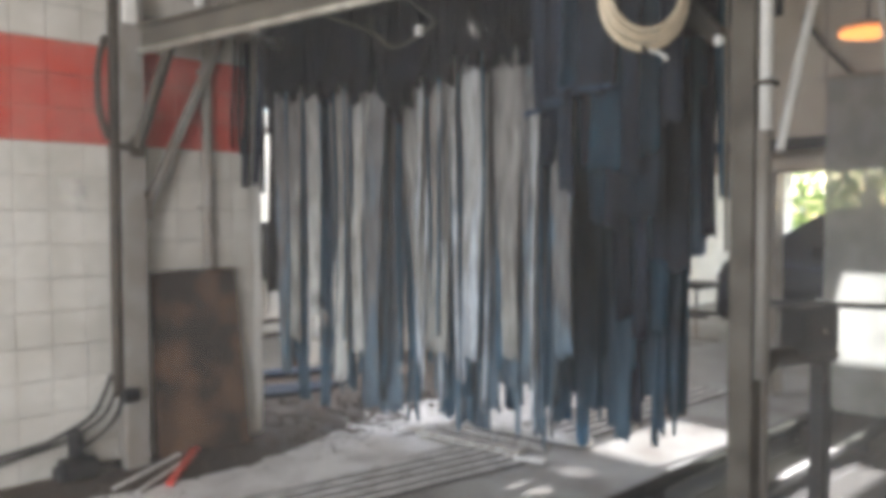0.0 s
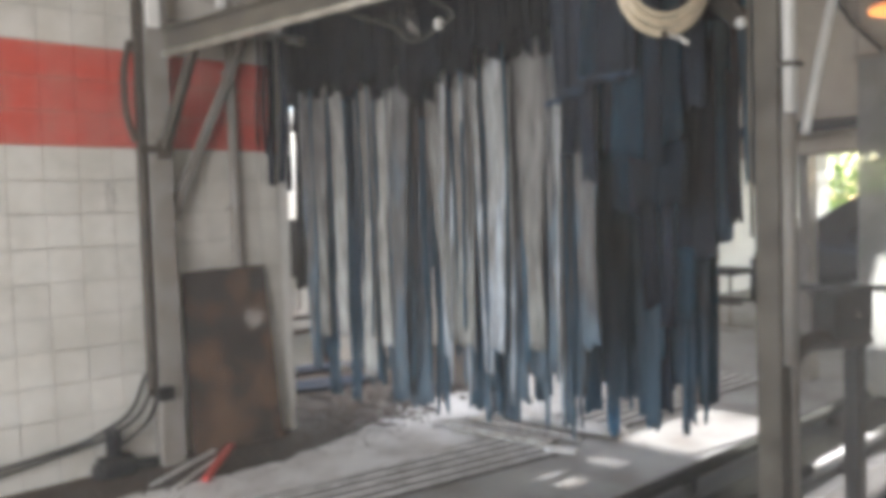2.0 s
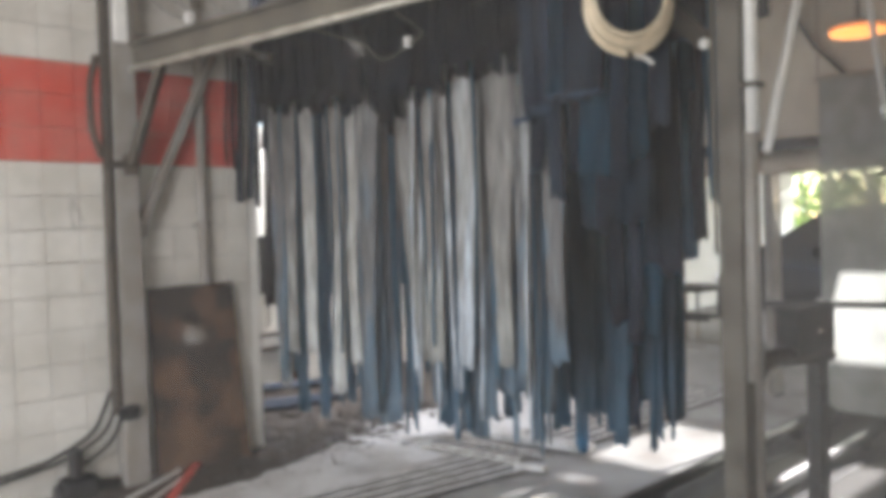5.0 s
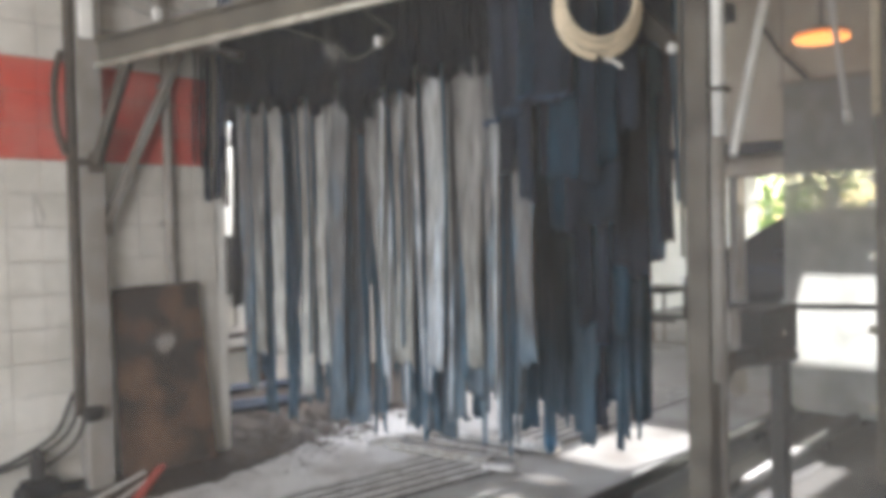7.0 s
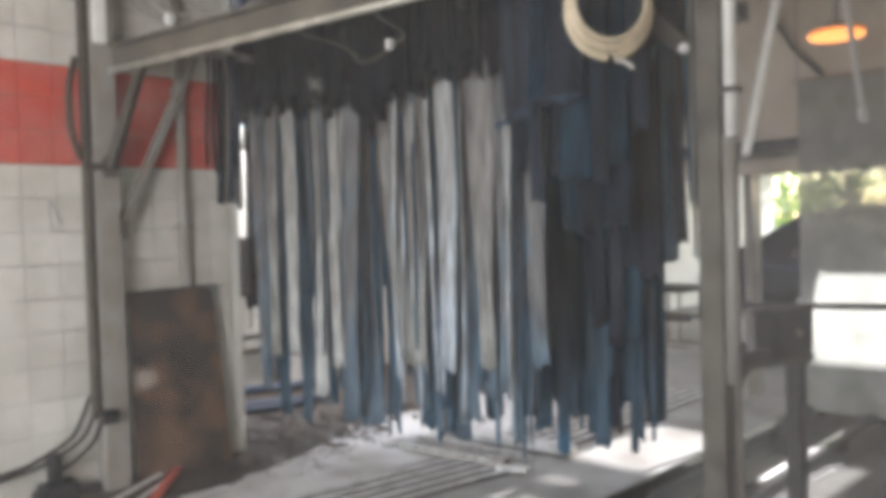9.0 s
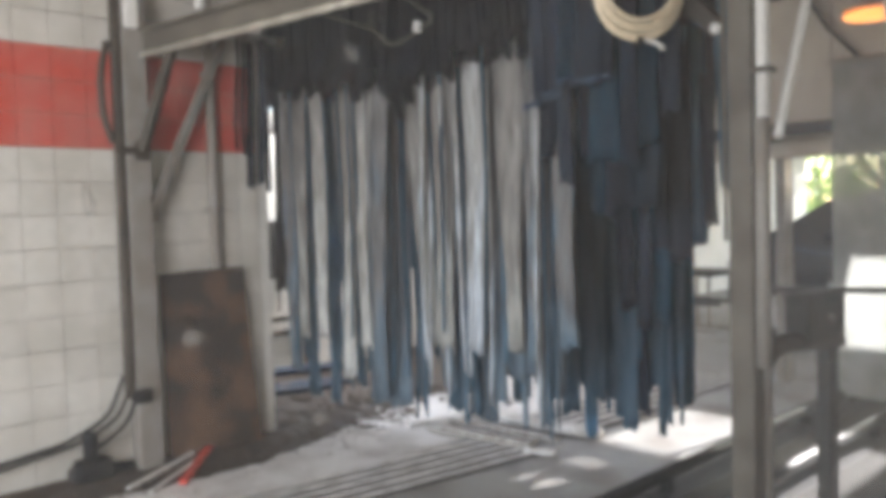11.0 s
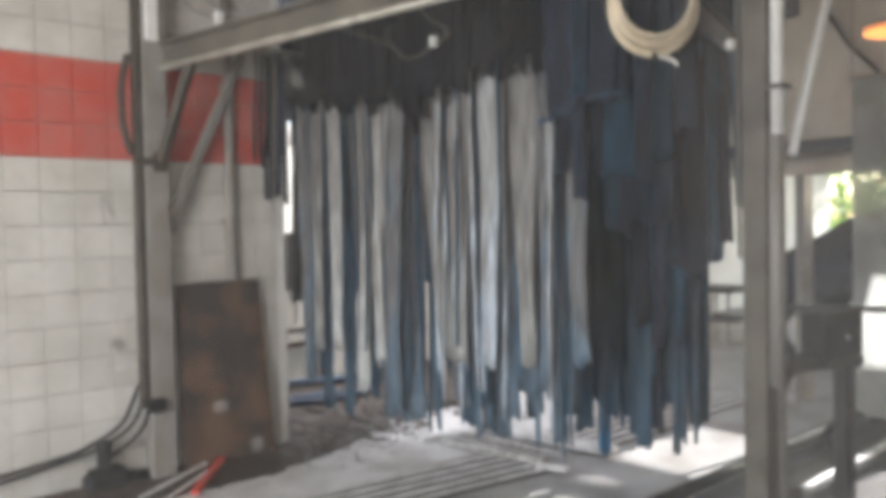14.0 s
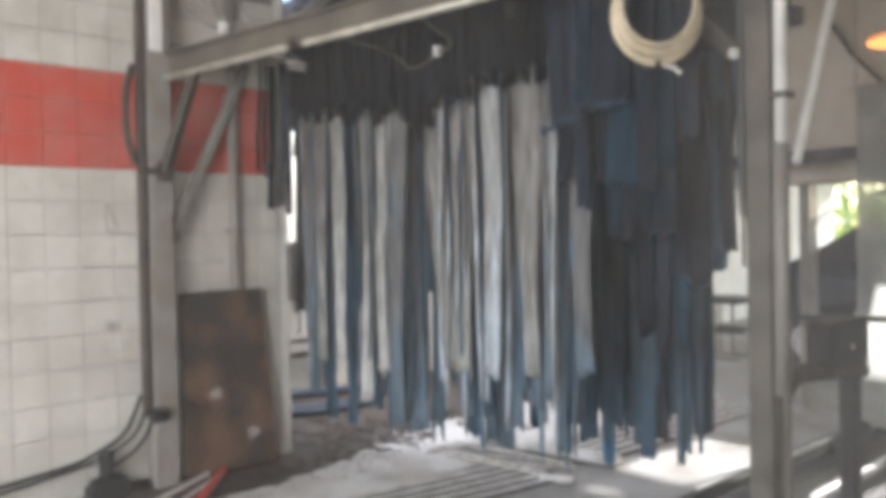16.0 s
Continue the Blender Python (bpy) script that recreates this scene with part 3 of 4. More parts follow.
def debris():
    """Scraps of felt, mud and grit washed along the muddy edge of the floor."""
    rng = random.Random(12)
    bm = bmesh.new()
    for k in range(330):
        x, y = rng.uniform(1.7, 3.6), rng.gauss(0.2, 0.3)
        if y < -0.3 and rng.random() < 0.7:
            continue
        r = rng.uniform(0.008, 0.03)
        m = Matrix.LocRotScale((x, y, 0.009 + r * 0.25), Euler((rng.uniform(-0.3, 0.3), rng.uniform(-0.3, 0.3), rng.uniform(0, 6))), (r * rng.uniform(1, 2.5), r, r * 0.6))
        bmesh.ops.create_icosphere(bm, subdivisions=1, radius=1, matrix=m)
    for k in range(900):
        x, y = rng.uniform(-0.6, 2.9), -0.03 - abs(rng.gauss(0.1, 0.33))
        if 0.7 < x < 1.7 and y > -0.2:
            continue
        r = rng.uniform(0.003, 0.02) * (1 if y > -0.5 else 0.6)
        m = Matrix.LocRotScale((x, y, 0.012 + r * 0.3), Euler((0, 0, rng.uniform(0, 6))), (r * rng.uniform(1, 2.5), r, r * 0.6))
        bmesh.ops.create_icosphere(bm, subdivisions=1, radius=1, matrix=m)
    tagged(part("debris", bm, MUD), "scraps of mud and felt on the floor", "debris", kind="stuff")


debris()


# ---- the floor's conveyor ----
def conveyor(x, y, turn, x0, x1, count, label):
    t = thing("conveyor_track", label, "conveyor", (x, y, 0.001))
    t.rotation_euler.z = radians(turn)
    half = 0.055 * count
    part("trough", boxed(x0, x1, -half, half, 0.0, 0.004), DARK_STEEL, t, "dark trough under the bars")
    for k in range(count):
        c = -half + 0.055 + 0.11 * k
        part("grating_bar", boxed(x0, x1, c - 0.027, c + 0.027, 0.005, 0.015, 0.003), BAR_STEEL, t)
    return t


def plank(p, q, w, h, mat, label):
    t = thing("cross_plank", label, "plank", p)
    d = Vector(q) - Vector(p)
    part("board", beam_between(bmesh.new(), (0, 0, h / 2), d + Vector((0, 0, h / 2)), w, h, 0.006), mat, t)
    return t


conveyor(2.0, -1.44, -8.0, -5.0, 0.72, 5, "worn pale steel conveyor bars sunk in the floor")
conveyor(3.3, -1.42, 0.0, 0.0, 2.2, 6, "worn pale steel conveyor bars beyond the cross planks")
plank((2.5, -0.7, 0.018), (2.98, -0.84, 0.018), 0.07, 0.035, BAR_STEEL, "pale steel bar lying beside the conveyor")
plank((2.56, -0.86, 0.018), (2.66, -1.72, 0.018), 0.09, 0.045, TIMBER, "grey weathered cross bar over the conveyor track")
plank((2.8, -0.82, 0.018), (2.88, -1.76, 0.018), 0.05, 0.03, TIMBER, "narrow grey cross bar between the wider ones")
plank((3.03, -0.76, 0.018), (3.16, -1.88, 0.018), 0.14, 0.045, BAR_STEEL, "pale steel cross bar over the conveyor track")
plank((2.6, -1.7, 0.01), (2.66, -1.9, 0.01), 0.07, 0.03, BAR_STEEL, "short pale steel offcut on the floor")


def guide_rail(y, x0, x1, label):
    t = thing("guide_rail", label, "rail", (x0, y, 0))
    part("rail", tube(bmesh.new(), [(0, 0, 0.12), (x1 - x0, 0, 0.12)], 0.04, 12), DARK_STEEL, t)
    for k in range(6):
        x = 0.3 + k * (x1 - x0 - 0.6) / 5
        part("foot", boxed(x - 0.03, x + 0.03, -0.03, 0.03, 0.0, 0.1, 0.005), DARK_STEEL, t)
    part("plate", boxed(0, x1 - x0, -0.09, 0.09, 0.005, 0.014, 0.003), DARK_STEEL, t)
    return t


guide_rail(-2.78, 0.4, 5.5, "dark steel wheel guide rail on the floor")
guide_rail(-3.22, 0.4, 5.5, "dark steel outer guide rail on the floor")


# ---- the cloth curtain ----
def strip_mesh(y, w, z1, z0, seed, fold=0.012, taper=0.0, low=None, fray=0.03):
    """Hanging felt strip with thickness, a gentle curl, worn edges and a ragged hem; low: its place and width at the hem."""
    rng = random.Random(seed)
    bm = bmesh.new()
    n, m = max(6, int((z1 - z0) / 0.12)), 4
    th = 0.009
    ph, lean = rng.uniform(0, 6), rng.uniform(-0.02, 0.02)
    y0, w0 = low or (y + lean, w * (1 - taper))
    front, back = [], []
    for j in range(n + 1):
        v = j / n
        ease = min(1.0, v * 1.3)
        z = z1 + (z0 - z1) * v
        cy = y + (y0 - y) * ease + 0.008 * math.sin(ph + v * 4.2) * math.sin(v * math.pi)
        cx = 0.03 * math.sin(ph * 1.7 + v * 3.1) * v
        ww = (w + (w0 - w) * ease) * (1 + 0.04 * math.sin(ph + v * 7) + rng.uniform(-0.05, 0.05))
        fr, bk = [], []
        for i in range(m + 1):
            u = i / m - 0.5
            zz = z + (rng.uniform(-fray, fray) if j == n else 0)
            x = cx + fold * math.sin(u * 5 + ph + v * 2)
            fr.append(bm.verts.new((x - th / 2, cy + u * ww, zz)))
            bk.append(bm.verts.new((x + th / 2, cy + u * ww, zz)))
        front.append(fr), back.append(bk)
    for j in range(n):
        for i in range(m):
            for g in (front, back):
                f = bm.faces.new((g[j][i], g[j][i + 1], g[j + 1][i + 1], g[j + 1][i]))
                f.smooth = True
        for i in (0, m):
            bm.faces.new((front[j][i], front[j + 1][i], back[j + 1][i], back[j][i]))
    for j in (0, n):
        for i in range(m):
            bm.faces.new((front[j][i], front[j][i + 1], back[j][i + 1], back[j][i]))
    return bm


# The hanging rows. Each strip: y and width above, y and width at the hem, top, hem, tone
LEFT = [(0.133, 0.125, 0.159, 0.141, 2.55, 0.41, 2), (-0.056, 0.212, 0.009, 0.123, 2.55, 0.66, 3), (-0.299, 0.22, -0.295, 0.087, 2.55, 0.66, 3),
        (-0.556, 0.219, -0.584, 0.119, 2.55, 0.43, 3), (-0.813, 0.2, -0.783, 0.107, 2.5, 0.65, 3), (-0.996, 0.157, -0.883, 0.117, 2.5, 0.32, 2)]
MIDDLE = [(-1.287, 0.332, -1.357, 0.17, 2.5, 0.74, 3), (-1.559, 0.202, -1.571, 0.111, 2.5, 0.74, 3), (-1.787, 0.176, -1.787, 0.142, 2.5, 0.74, 4),
          (-2.063, 0.267, -2.096, 0.121, 2.52, 0.76, 3), (-2.26, 0.134, -2.242, 0.056, 2.3, 0.63, 2), (-2.452, 0.171, -2.462, 0.112, 2.2, 0.81, 2)]
BEHIND = [(0.024, 0.2, 0.077, 0.145, 2.5, 0.17, 1), (-0.26, 0.148, -0.23, 0.123, 2.5, 0.19, 1), (-0.48, 0.12, -0.47, 0.08, 2.5, 0.34, 1), (-0.66, 0.14, -0.63, 0.1, 2.5, 0.45, 1), (-0.852, 0.232, -0.77, 0.239, 2.5, 0.25, 2),
          (-1.012, 0.16, -0.986, 0.147, 2.5, 0.27, 2), (-1.171, 0.161, -1.116, 0.11, 2.5, 0.34, 2), (-1.392, 0.178, -1.382, 0.122, 2.5, 0.43, 2)]
BEHIND_MID = [(-1.66, 0.24, -1.641, 0.238, 2.5, 0.41, 2), (-1.798, 0.12, -1.698, 0.211, 2.5, 0.3, 2), (-1.952, 0.14, -1.936, 0.118, 2.5, 0.57, 2), (-2.091, 0.105, -1.984, 0.105, 2.4, 0.46, 1),
              (-2.2, 0.1, -2.133, 0.083, 2.4, 0.32, 2), (-1.877, 0.08, -1.841, 0.072, 2.5, 0.41, 2), (-2.317, 0.14, -2.284, 0.099, 2.4, 0.53, 2), (-1.52, 0.1, -1.5, 0.08, 2.5, 0.5, 1)]
FAR = [(0.45, 0.16, 0.44, 0.12, 2.56, 0.98, 0), (0.19, 0.12, 0.2, 0.1, 2.53, 0.15, 1), (-0.1, 0.12, -0.08, 0.1, 2.5, 0.33, 1), (-0.4, 0.25, -0.4, 0.1, 2.5, 0.17, 0), (-0.64, 0.21, -0.62, 0.12, 2.5, 0.17, 1),
       (-1.15, 0.23, -1.15, 0.15, 2.5, 0.21, 1), (-1.51, 0.21, -1.51, 0.13, 2.5, 0.24, 0), (-1.77, 0.16, -1.77, 0.1, 2.5, 0.37, 1), (-1.97, 0.12, -1.97, 0.06, 2.5, 0.26, 1)]
RIGHT = [(-2.154, 0.142, -2.139, 0.097, 2.5, 0.17, 1), (-2.259, 0.1, -2.23, 0.082, 2.5, 0.41, 1), (-2.36, 0.12, -2.35, 0.1, 2.5, 0.3, 1), (-2.46, 0.12, -2.45, 0.09, 2.5, 0.27, 1), (-2.542, 0.113, -2.521, 0.076, 2.5, 0.35, 7),
         (-2.643, 0.128, -2.631, 0.059, 2.5, 0.26, 1), (-2.72, 0.071, -2.704, 0.039, 2.5, 0.34, 1), (-2.037, 0.152, -2.025, 0.122, 2.5, 0.3, 1)]
RIGHT_FRONT = [(-2.56, 0.13, -2.56, 0.11, 2.5, 1.0, 7), (-2.68, 0.1, -2.68, 0.08, 2.5, 0.88, 7), (-2.77, 0.12, -2.77, 0.1, 2.5, 0.95, 0)]
FLAPS = [(-2.86, 0.12, -2.86, 0.11, 2.7, 1.3, 6), (-2.96, 0.12, -2.955, 0.12, 2.7, 1.28, 7), (-3.03, 0.1, -3.026, 0.1, 2.7, 1.36, 1), (-3.12, 0.1, -3.11, 0.08, 2.7, 1.45, 7), (-3.18, 0.08, -3.175, 0.05, 2.7, 1.63, 0)]
OVERLAP = [(-2.404, 0.11, -2.397, 0.102, 3.1, 2.08, 7), (-2.514, 0.126, -2.505, 0.127, 3.1, 2.12, 7), (-2.614, 0.09, -2.607, 0.087, 3.1, 2.19, 0), (-2.725, 0.178, -2.722, 0.178, 3.1, 2.16, 7), (-2.85, 0.09, -2.845, 0.087, 3.1, 2.16, 6)]
OVERLAP_LOW = [(-2.45, 0.17, -2.44, 0.12, 2.8, 1.82, 6), (-2.56, 0.12, -2.56, 0.1, 2.8, 1.68, 7), (-2.69, 0.15, -2.69, 0.13, 2.8, 1.8, 6), (-2.8, 0.15, -2.79, 0.16, 2.8, 1.78, 0), (-2.93, 0.1, -2.923, 0.09, 2.8, 1.75, 6), (-3.03, 0.12, -3.03, 0.11, 2.8, 1.85, 0), (-3.13, 0.11, -3.12, 0.1, 2.8, 1.98, 7)]
OVERLAP_THIRD = [(-2.68, 0.1, -2.68, 0.09, 2.6, 1.53, 0), (-2.78, 0.09, -2.775, 0.075, 2.6, 1.5, 7), (-2.87, 0.13, -2.87, 0.12, 2.6, 1.56, 6), (-2.99, 0.14, -2.98, 0.14, 2.6, 1.54, 6)]
# height along y of the black flaps' hems, where shade and soot end
DARK_HEM = [(0.3, 2.5), (0.06, 2.48), (-0.55, 2.41), (-1.13, 2.33), (-1.23, 2.2), (-1.39, 2.33), (-1.64, 2.4), (-2.35, 2.44)]


def curtain():
    t = thing("cloth_curtain", "hanging wash curtain of long worn blue and grey felt strips", "wash curtain", (2.1, -1.4, 2.6))
    inv = t.matrix_world.inverted()
    tones = CLOTH + [CLOTH_INK, CLOTH_SLATE]

    def add(name, bm, mat, x=0.0, label=""):
        o = part(name, bm, mat, t, label)
        o.matrix_parent_inverse = inv
        o.location.x = x
        return o
    for x in (2.18, 2.56, 3.0):
        add("header_bar", boxed(x - 0.04, x + 0.04, -3.2, 0.9, 2.62, 2.72, 0.01), DARK_STEEL, label="dark steel header bar")
    for y in (-3.1, -2.1, -1.1, -0.1):
        add("cross_bar", boxed(1.94, 3.06, y - 0.03, y + 0.03, 2.73, 2.8, 0.008), DARK_STEEL)
    seed = 10
    for x, row in ((2.1, LEFT), (2.1, MIDDLE), (2.25, BEHIND), (2.25, BEHIND_MID), (2.5, FAR), (2.7, RIGHT), (2.5, RIGHT_FRONT), (2.4, FLAPS), (1.95, OVERLAP), (2.0, OVERLAP_LOW), (2.06, OVERLAP_THIRD)):
        for y, w, y0, w0, z1, z0, tone in row:
            seed += 1
            label = "pale worn strip" if tone in (3, 4) else ""
            add("felt_strip", strip_mesh(y, w, z1, z0, seed, low=(y0, w0)), tones[tone], x + 0.012 * (seed % 3 - 1), label)
    # lighter edge strips paint the rim light on the flaps' lower edges
    for y, w, y0, w0, z1, z0, tone in OVERLAP:
        seed += 1
        add("hem", strip_mesh(y0, w0 * 0.96, z0 + 0.018, z0 - 0.014, seed, 0.004, fray=0.012), CLOTH[5], 1.925, "frayed hem, lighter blue as painted rim light")
    # black sheet added behind the flaps, closes gaps where sky showed through
    add("backing_cloth", boxed(2.3, 2.312, -3.2, 0.95, 2.42, 3.49), CLOTH_BLACK, 0, "black backing cloth added behind the flaps to close gaps")
    # shreds torn from the strips
    rng = random.Random(21)
    for count, y0, y1, w0, w1, z0, z1, x0, x1, tape, mats in ((40, -2.5, 0.1, 0.022, 0.055, 0.25, 0.75, 2.15, 2.2, 0.3, (0, 1, 1, 2)), (16, -2.4, 0.05, 0.012, 0.026, 0.4, 1.1, 2.06, 2.08, 0.4, (0, 1, 2)),
                                                              (12, -2.3, -1.2, 0.015, 0.035, 0.4, 0.8, 2.06, 2.2, 0.2, (4,)), (14, -2.85, -2.1, 0.02, 0.045, 0.2, 0.7, 2.62, 2.85, 0.5, (0, 1))):
        for k in range(count):
            seed += 1
            y = rng.uniform(y0, y1)
            add("torn_strip", strip_mesh(y, rng.uniform(w0, w1), 2.5, rng.uniform(z0, z1), seed, 0.006, tape, fray=0.05), CLOTH[rng.choice(mats)], rng.uniform(x0, x1))
    y = -2.08
    while y > -2.76:
        seed += 1
        add("felt_strip", strip_mesh(y, 0.11, 2.5, rng.uniform(0.36, 0.6), seed, taper=0.15), CLOTH[rng.choice((0, 1, 1))], rng.uniform(2.77, 2.8))
        y -= 0.075
    # the far row, dark against the daylight
    rng = random.Random(4)
    y = 0.9
    while y > -2.6:
        w = rng.uniform(0.1, 0.17)
        seed += 1
        low = rng.uniform(1.0, 1.2) if y > -0.3 else rng.uniform(0.45, 0.8)
        add("felt_strip", strip_mesh(y, w, 2.6, low, seed), CLOTH[0], rng.uniform(2.86, 2.94))
        y -= w * rng.uniform(0.85, 1.05)
    # short black flaps over the strips' tops, frayed into a fringe; they paint shade and soot
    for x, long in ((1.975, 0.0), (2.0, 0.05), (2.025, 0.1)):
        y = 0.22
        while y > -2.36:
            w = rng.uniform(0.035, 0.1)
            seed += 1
            hem = next(a[1] + (b[1] - a[1]) * (a[0] - y) / (a[0] - b[0]) for a, b in zip(DARK_HEM, DARK_HEM[1:]) if y >= b[0] - 0.02)
            add("felt_flap", strip_mesh(y, w * 1.15, 3.1, hem + 0.05 - long + rng.uniform(-0.05, 0.06), seed, 0.014, 0.35, fray=0.025), CLOTH_BLACK, x + rng.uniform(-0.008, 0.008), "short black felt flap for the shaded, sooty strip tops")
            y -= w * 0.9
    y = 0.2
    while y > -3.2:
        w = rng.uniform(0.16, 0.3)
        seed += 1
        add("felt_flap", strip_mesh(y, w, 3.3, 2.62 + rng.uniform(-0.06, 0.1), seed, 0.02), rng.choice((CLOTH_SLATE, CLOTH_SLATE, CLOTH[0])), rng.uniform(2.06, 2.12))
        y -= w * 0.85
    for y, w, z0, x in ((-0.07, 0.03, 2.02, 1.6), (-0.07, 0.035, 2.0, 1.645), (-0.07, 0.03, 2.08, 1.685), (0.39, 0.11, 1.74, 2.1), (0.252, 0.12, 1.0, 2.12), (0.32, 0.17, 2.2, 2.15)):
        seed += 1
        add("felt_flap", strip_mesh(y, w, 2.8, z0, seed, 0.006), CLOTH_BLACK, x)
    for y, w, z0, x in ((-0.055, 0.075, 1.77, 1.715), (-0.145, 0.09, 1.79, 1.73)):
        seed += 1
        add("felt_flap", strip_mesh(y, w, 2.76, z0, seed, 0.008, fray=0.015), CLOTH_SLATE, x)
    return t


curtain()


# ---- hoses above ----
def hose_coil():
    t = thing("hose_coil", "coil of cream air hose hung beside the curtain", "hose coil", (1.82, -3.1, 2.5))
    ax = Vector((0.72, -0.69, 0))
    for k in range(5):
        bm = bmesh.new()
        r = 0.192 - 0.008 * k + 0.005 * (k % 2)
        off = Vector((-0.7, -0.72, 0)) * (0.011 * (k - 2))
        pts = [off + ax * (r * math.cos(a)) + Vector((0, 0, r * 1.1 * math.sin(a) + 0.01 * k)) for a in (2 * math.pi * i / 40 for i in range(40))]
        tube(bm, pts, 0.011, 8, True)
        part("loop", bm, CREAM, t)
    bm = bmesh.new()
    tube(bm, [ax * -0.01 + Vector((-0.03, -0.03, -0.24)), ax * 0.005 + Vector((0.03, 0.03, -0.185))], 0.012, 8)
    part("tie", bm, DARK_STEEL, t)
    bm = bmesh.new()
    tube(bm, smooth_path([ax * 0.02 + Vector((0, 0, -0.22)), ax * 0.07 + Vector((0, 0, -0.235)), ax * 0.1 + Vector((0, 0, -0.26))]), 0.01, 8)
    part("hose_end", bm, WHITE, t)
    bm = bmesh.new()
    tube(bm, smooth_path([ax * -0.02 + Vector((0, 0, 0.22)), Vector((0, 0, 0.4)), Vector((0.0, 0.02, 0.94))]), 0.006, 6)
    part("hanger", bm, DARK_STEEL, t)
    return t


def slung_hose():
    t = thing("slung_hose", "thin pale hose sagging below the beam", "hose", (1.8, -1.5, 2.6))
    bm = bmesh.new()
    tube(bm, smooth_path([(-0.52, 0.2, 0.1), (-0.3, 0.22, 0.08), (0, 0.21, 0.04), (0, 0.08, -0.06), (0, -0.04, -0.07), (0, -0.18, -0.03), (0, -0.3, 0.02), (-0.2, -0.36, 0.06), (-0.38, -0.38, 0.14)]), 0.007, 8)
    part("hose", bm, BEAM_GREY, t)
    part("fitting", boxed(-0.02, 0.02, -0.2, -0.165, -0.04, 0.02, 0.008), WHITE, t)
    return t


def cable_arm():
    t = thing("slanting_arm", "dark slanting steel arm above the curtain's end", "arm", (2.12, -3.3, 2.34))
    part("bar", beam_between(bmesh.new(), (0, 0, 0), (0.1, 0.72, 0.72), 0.06, 0.08), POST_DARK, t)
    bm = bmesh.new()
    bmesh.ops.create_uvsphere(bm, u_segments=12, v_segments=8, radius=0.025, matrix=Matrix.Translation((-0.03, -0.01, -0.01)))
    part("knob", bm, WHITE, t)
    return t


hose_coil()
slung_hose()
cable_arm()


# ---- beyond the curtain ----
def blue_hose():
    t = thing("blue_hose", "fat blue hose lying in loops on the muddy floor", "hose", (2.95, 1.35, 0))
    for k in range(2):
        pts = [((0.66 - 0.09 * k) * math.cos(a) + 0.02 * k, (0.46 - 0.1 * k) * math.sin(a), 0.034 + 0.012 * k * (1 + math.cos(3 * a))) for a in (2 * math.pi * i / 32 for i in range(32))]
        part("loop", tube(bmesh.new(), pts, 0.034, 10, True), BLUE_HOSE, t)
    return t


def work_table():
    t = thing("outdoor_table", "dark table with thin grey legs standing outside the exit", "table", (8.0, 0.12, 0))
    part("tabletop", boxed(-0.35, 0.35, -0.46, 0.5, 0.68, 0.73, 0.008), DARK_STEEL, t)
    for x in (-0.2, 0.2):
        for y in (-0.1, 0.06):
            part("leg", boxed(x - 0.014, x + 0.014, y - 0.014, y + 0.014, 0.02, 0.68, 0.003), POST_GREY, t)
        part("foot_bar", boxed(x - 0.02, x + 0.02, -0.4, 0.4, -0.006, 0.02, 0.004), POST_GREY, t)
        part("seat_bar", boxed(x - 0.02, x + 0.02, -0.46, 0.5, 0.32, 0.36, 0.004), DARK_STEEL, t)
    return t


def control_stand():
    t = thing("control_stand", "black control box on a bent pipe stand", "control box", (2.7, -3.45, 0))
    bm = bmesh.new()
    tube(bm, smooth_path([(-0.51, 0, 0.0), (-0.51, 0, 0.5), (-0.51, 0, 0.74), (-0.45, 0, 0.86), (-0.3, 0, 0.895), (0.0, 0, 0.87), (0.38, 0, 0.83)]), 0.045, 12)
    part("bent_pipe", bm, POST_DARK, t, "dark bent steel pipe")
    part("leg", boxed(0.19, 0.3, -0.035, 0.035, 0.0, 0.83, 0.006), DARK_STEEL, t)
    part("box", boxed(-0.12, 0.33, -0.06, 0.06, 0.875, 1.09, 0.012), BLACK, t)
    part("lid", boxed(-0.13, 0.34, -0.07, 0.07, 1.091, 1.11, 0.008), BLACK, t)
    bm = bmesh.new()
    bmesh.ops.create_uvsphere(bm, u_segments=10, v_segments=8, radius=0.02, matrix=Matrix.Translation((0.1, -0.065, 0.98)))
    part("knob", bm, CHROME, t)
    return t


def cross_rail():
    t = thing("hand_rail", "dark steel hand rail across the bay's edge", "rail", (4.0, -3.66, 0))
    part("bar", tube(bmesh.new(), [(0, 0.0, 1.01), (0, 1.15, 0.97)], 0.02, 10), DARK_STEEL, t)
    part("leg", tube(bmesh.new(), [(0, 1.13, 0.0), (0, 1.13, 0.97)], 0.02, 10), DARK_STEEL, t)
    part("flange", boxed(-0.04, 0.04, -0.006, 0.012, 0.96, 1.06, 0.004), DARK_STEEL, t)
    part("foot", boxed(-0.05, 0.05, 1.08, 1.18, 0.004, 0.016, 0.003), DARK_STEEL, t)
    return t


def wall_box():
    t = thing("wall_box", "dark housing hung on the white wall", "box", (3.15, 1.998, 1.22))
    part("housing", boxed(-0.09, 0.09, -0.12, 0.0, -0.29, 0.29, 0.02), DARK_STEEL, t)
    part("pipe", tube(bmesh.new(), [(0.0, -0.05, -0.29), (0.0, -0.05, -0.6), (0.0, 0.0, -0.62)], 0.018, 8), POST_GREY, t)
    part("lid", boxed(-0.095, 0.095, -0.135, -0.121, -0.27, 0.27, 0.006), BLACK, t)
    return t


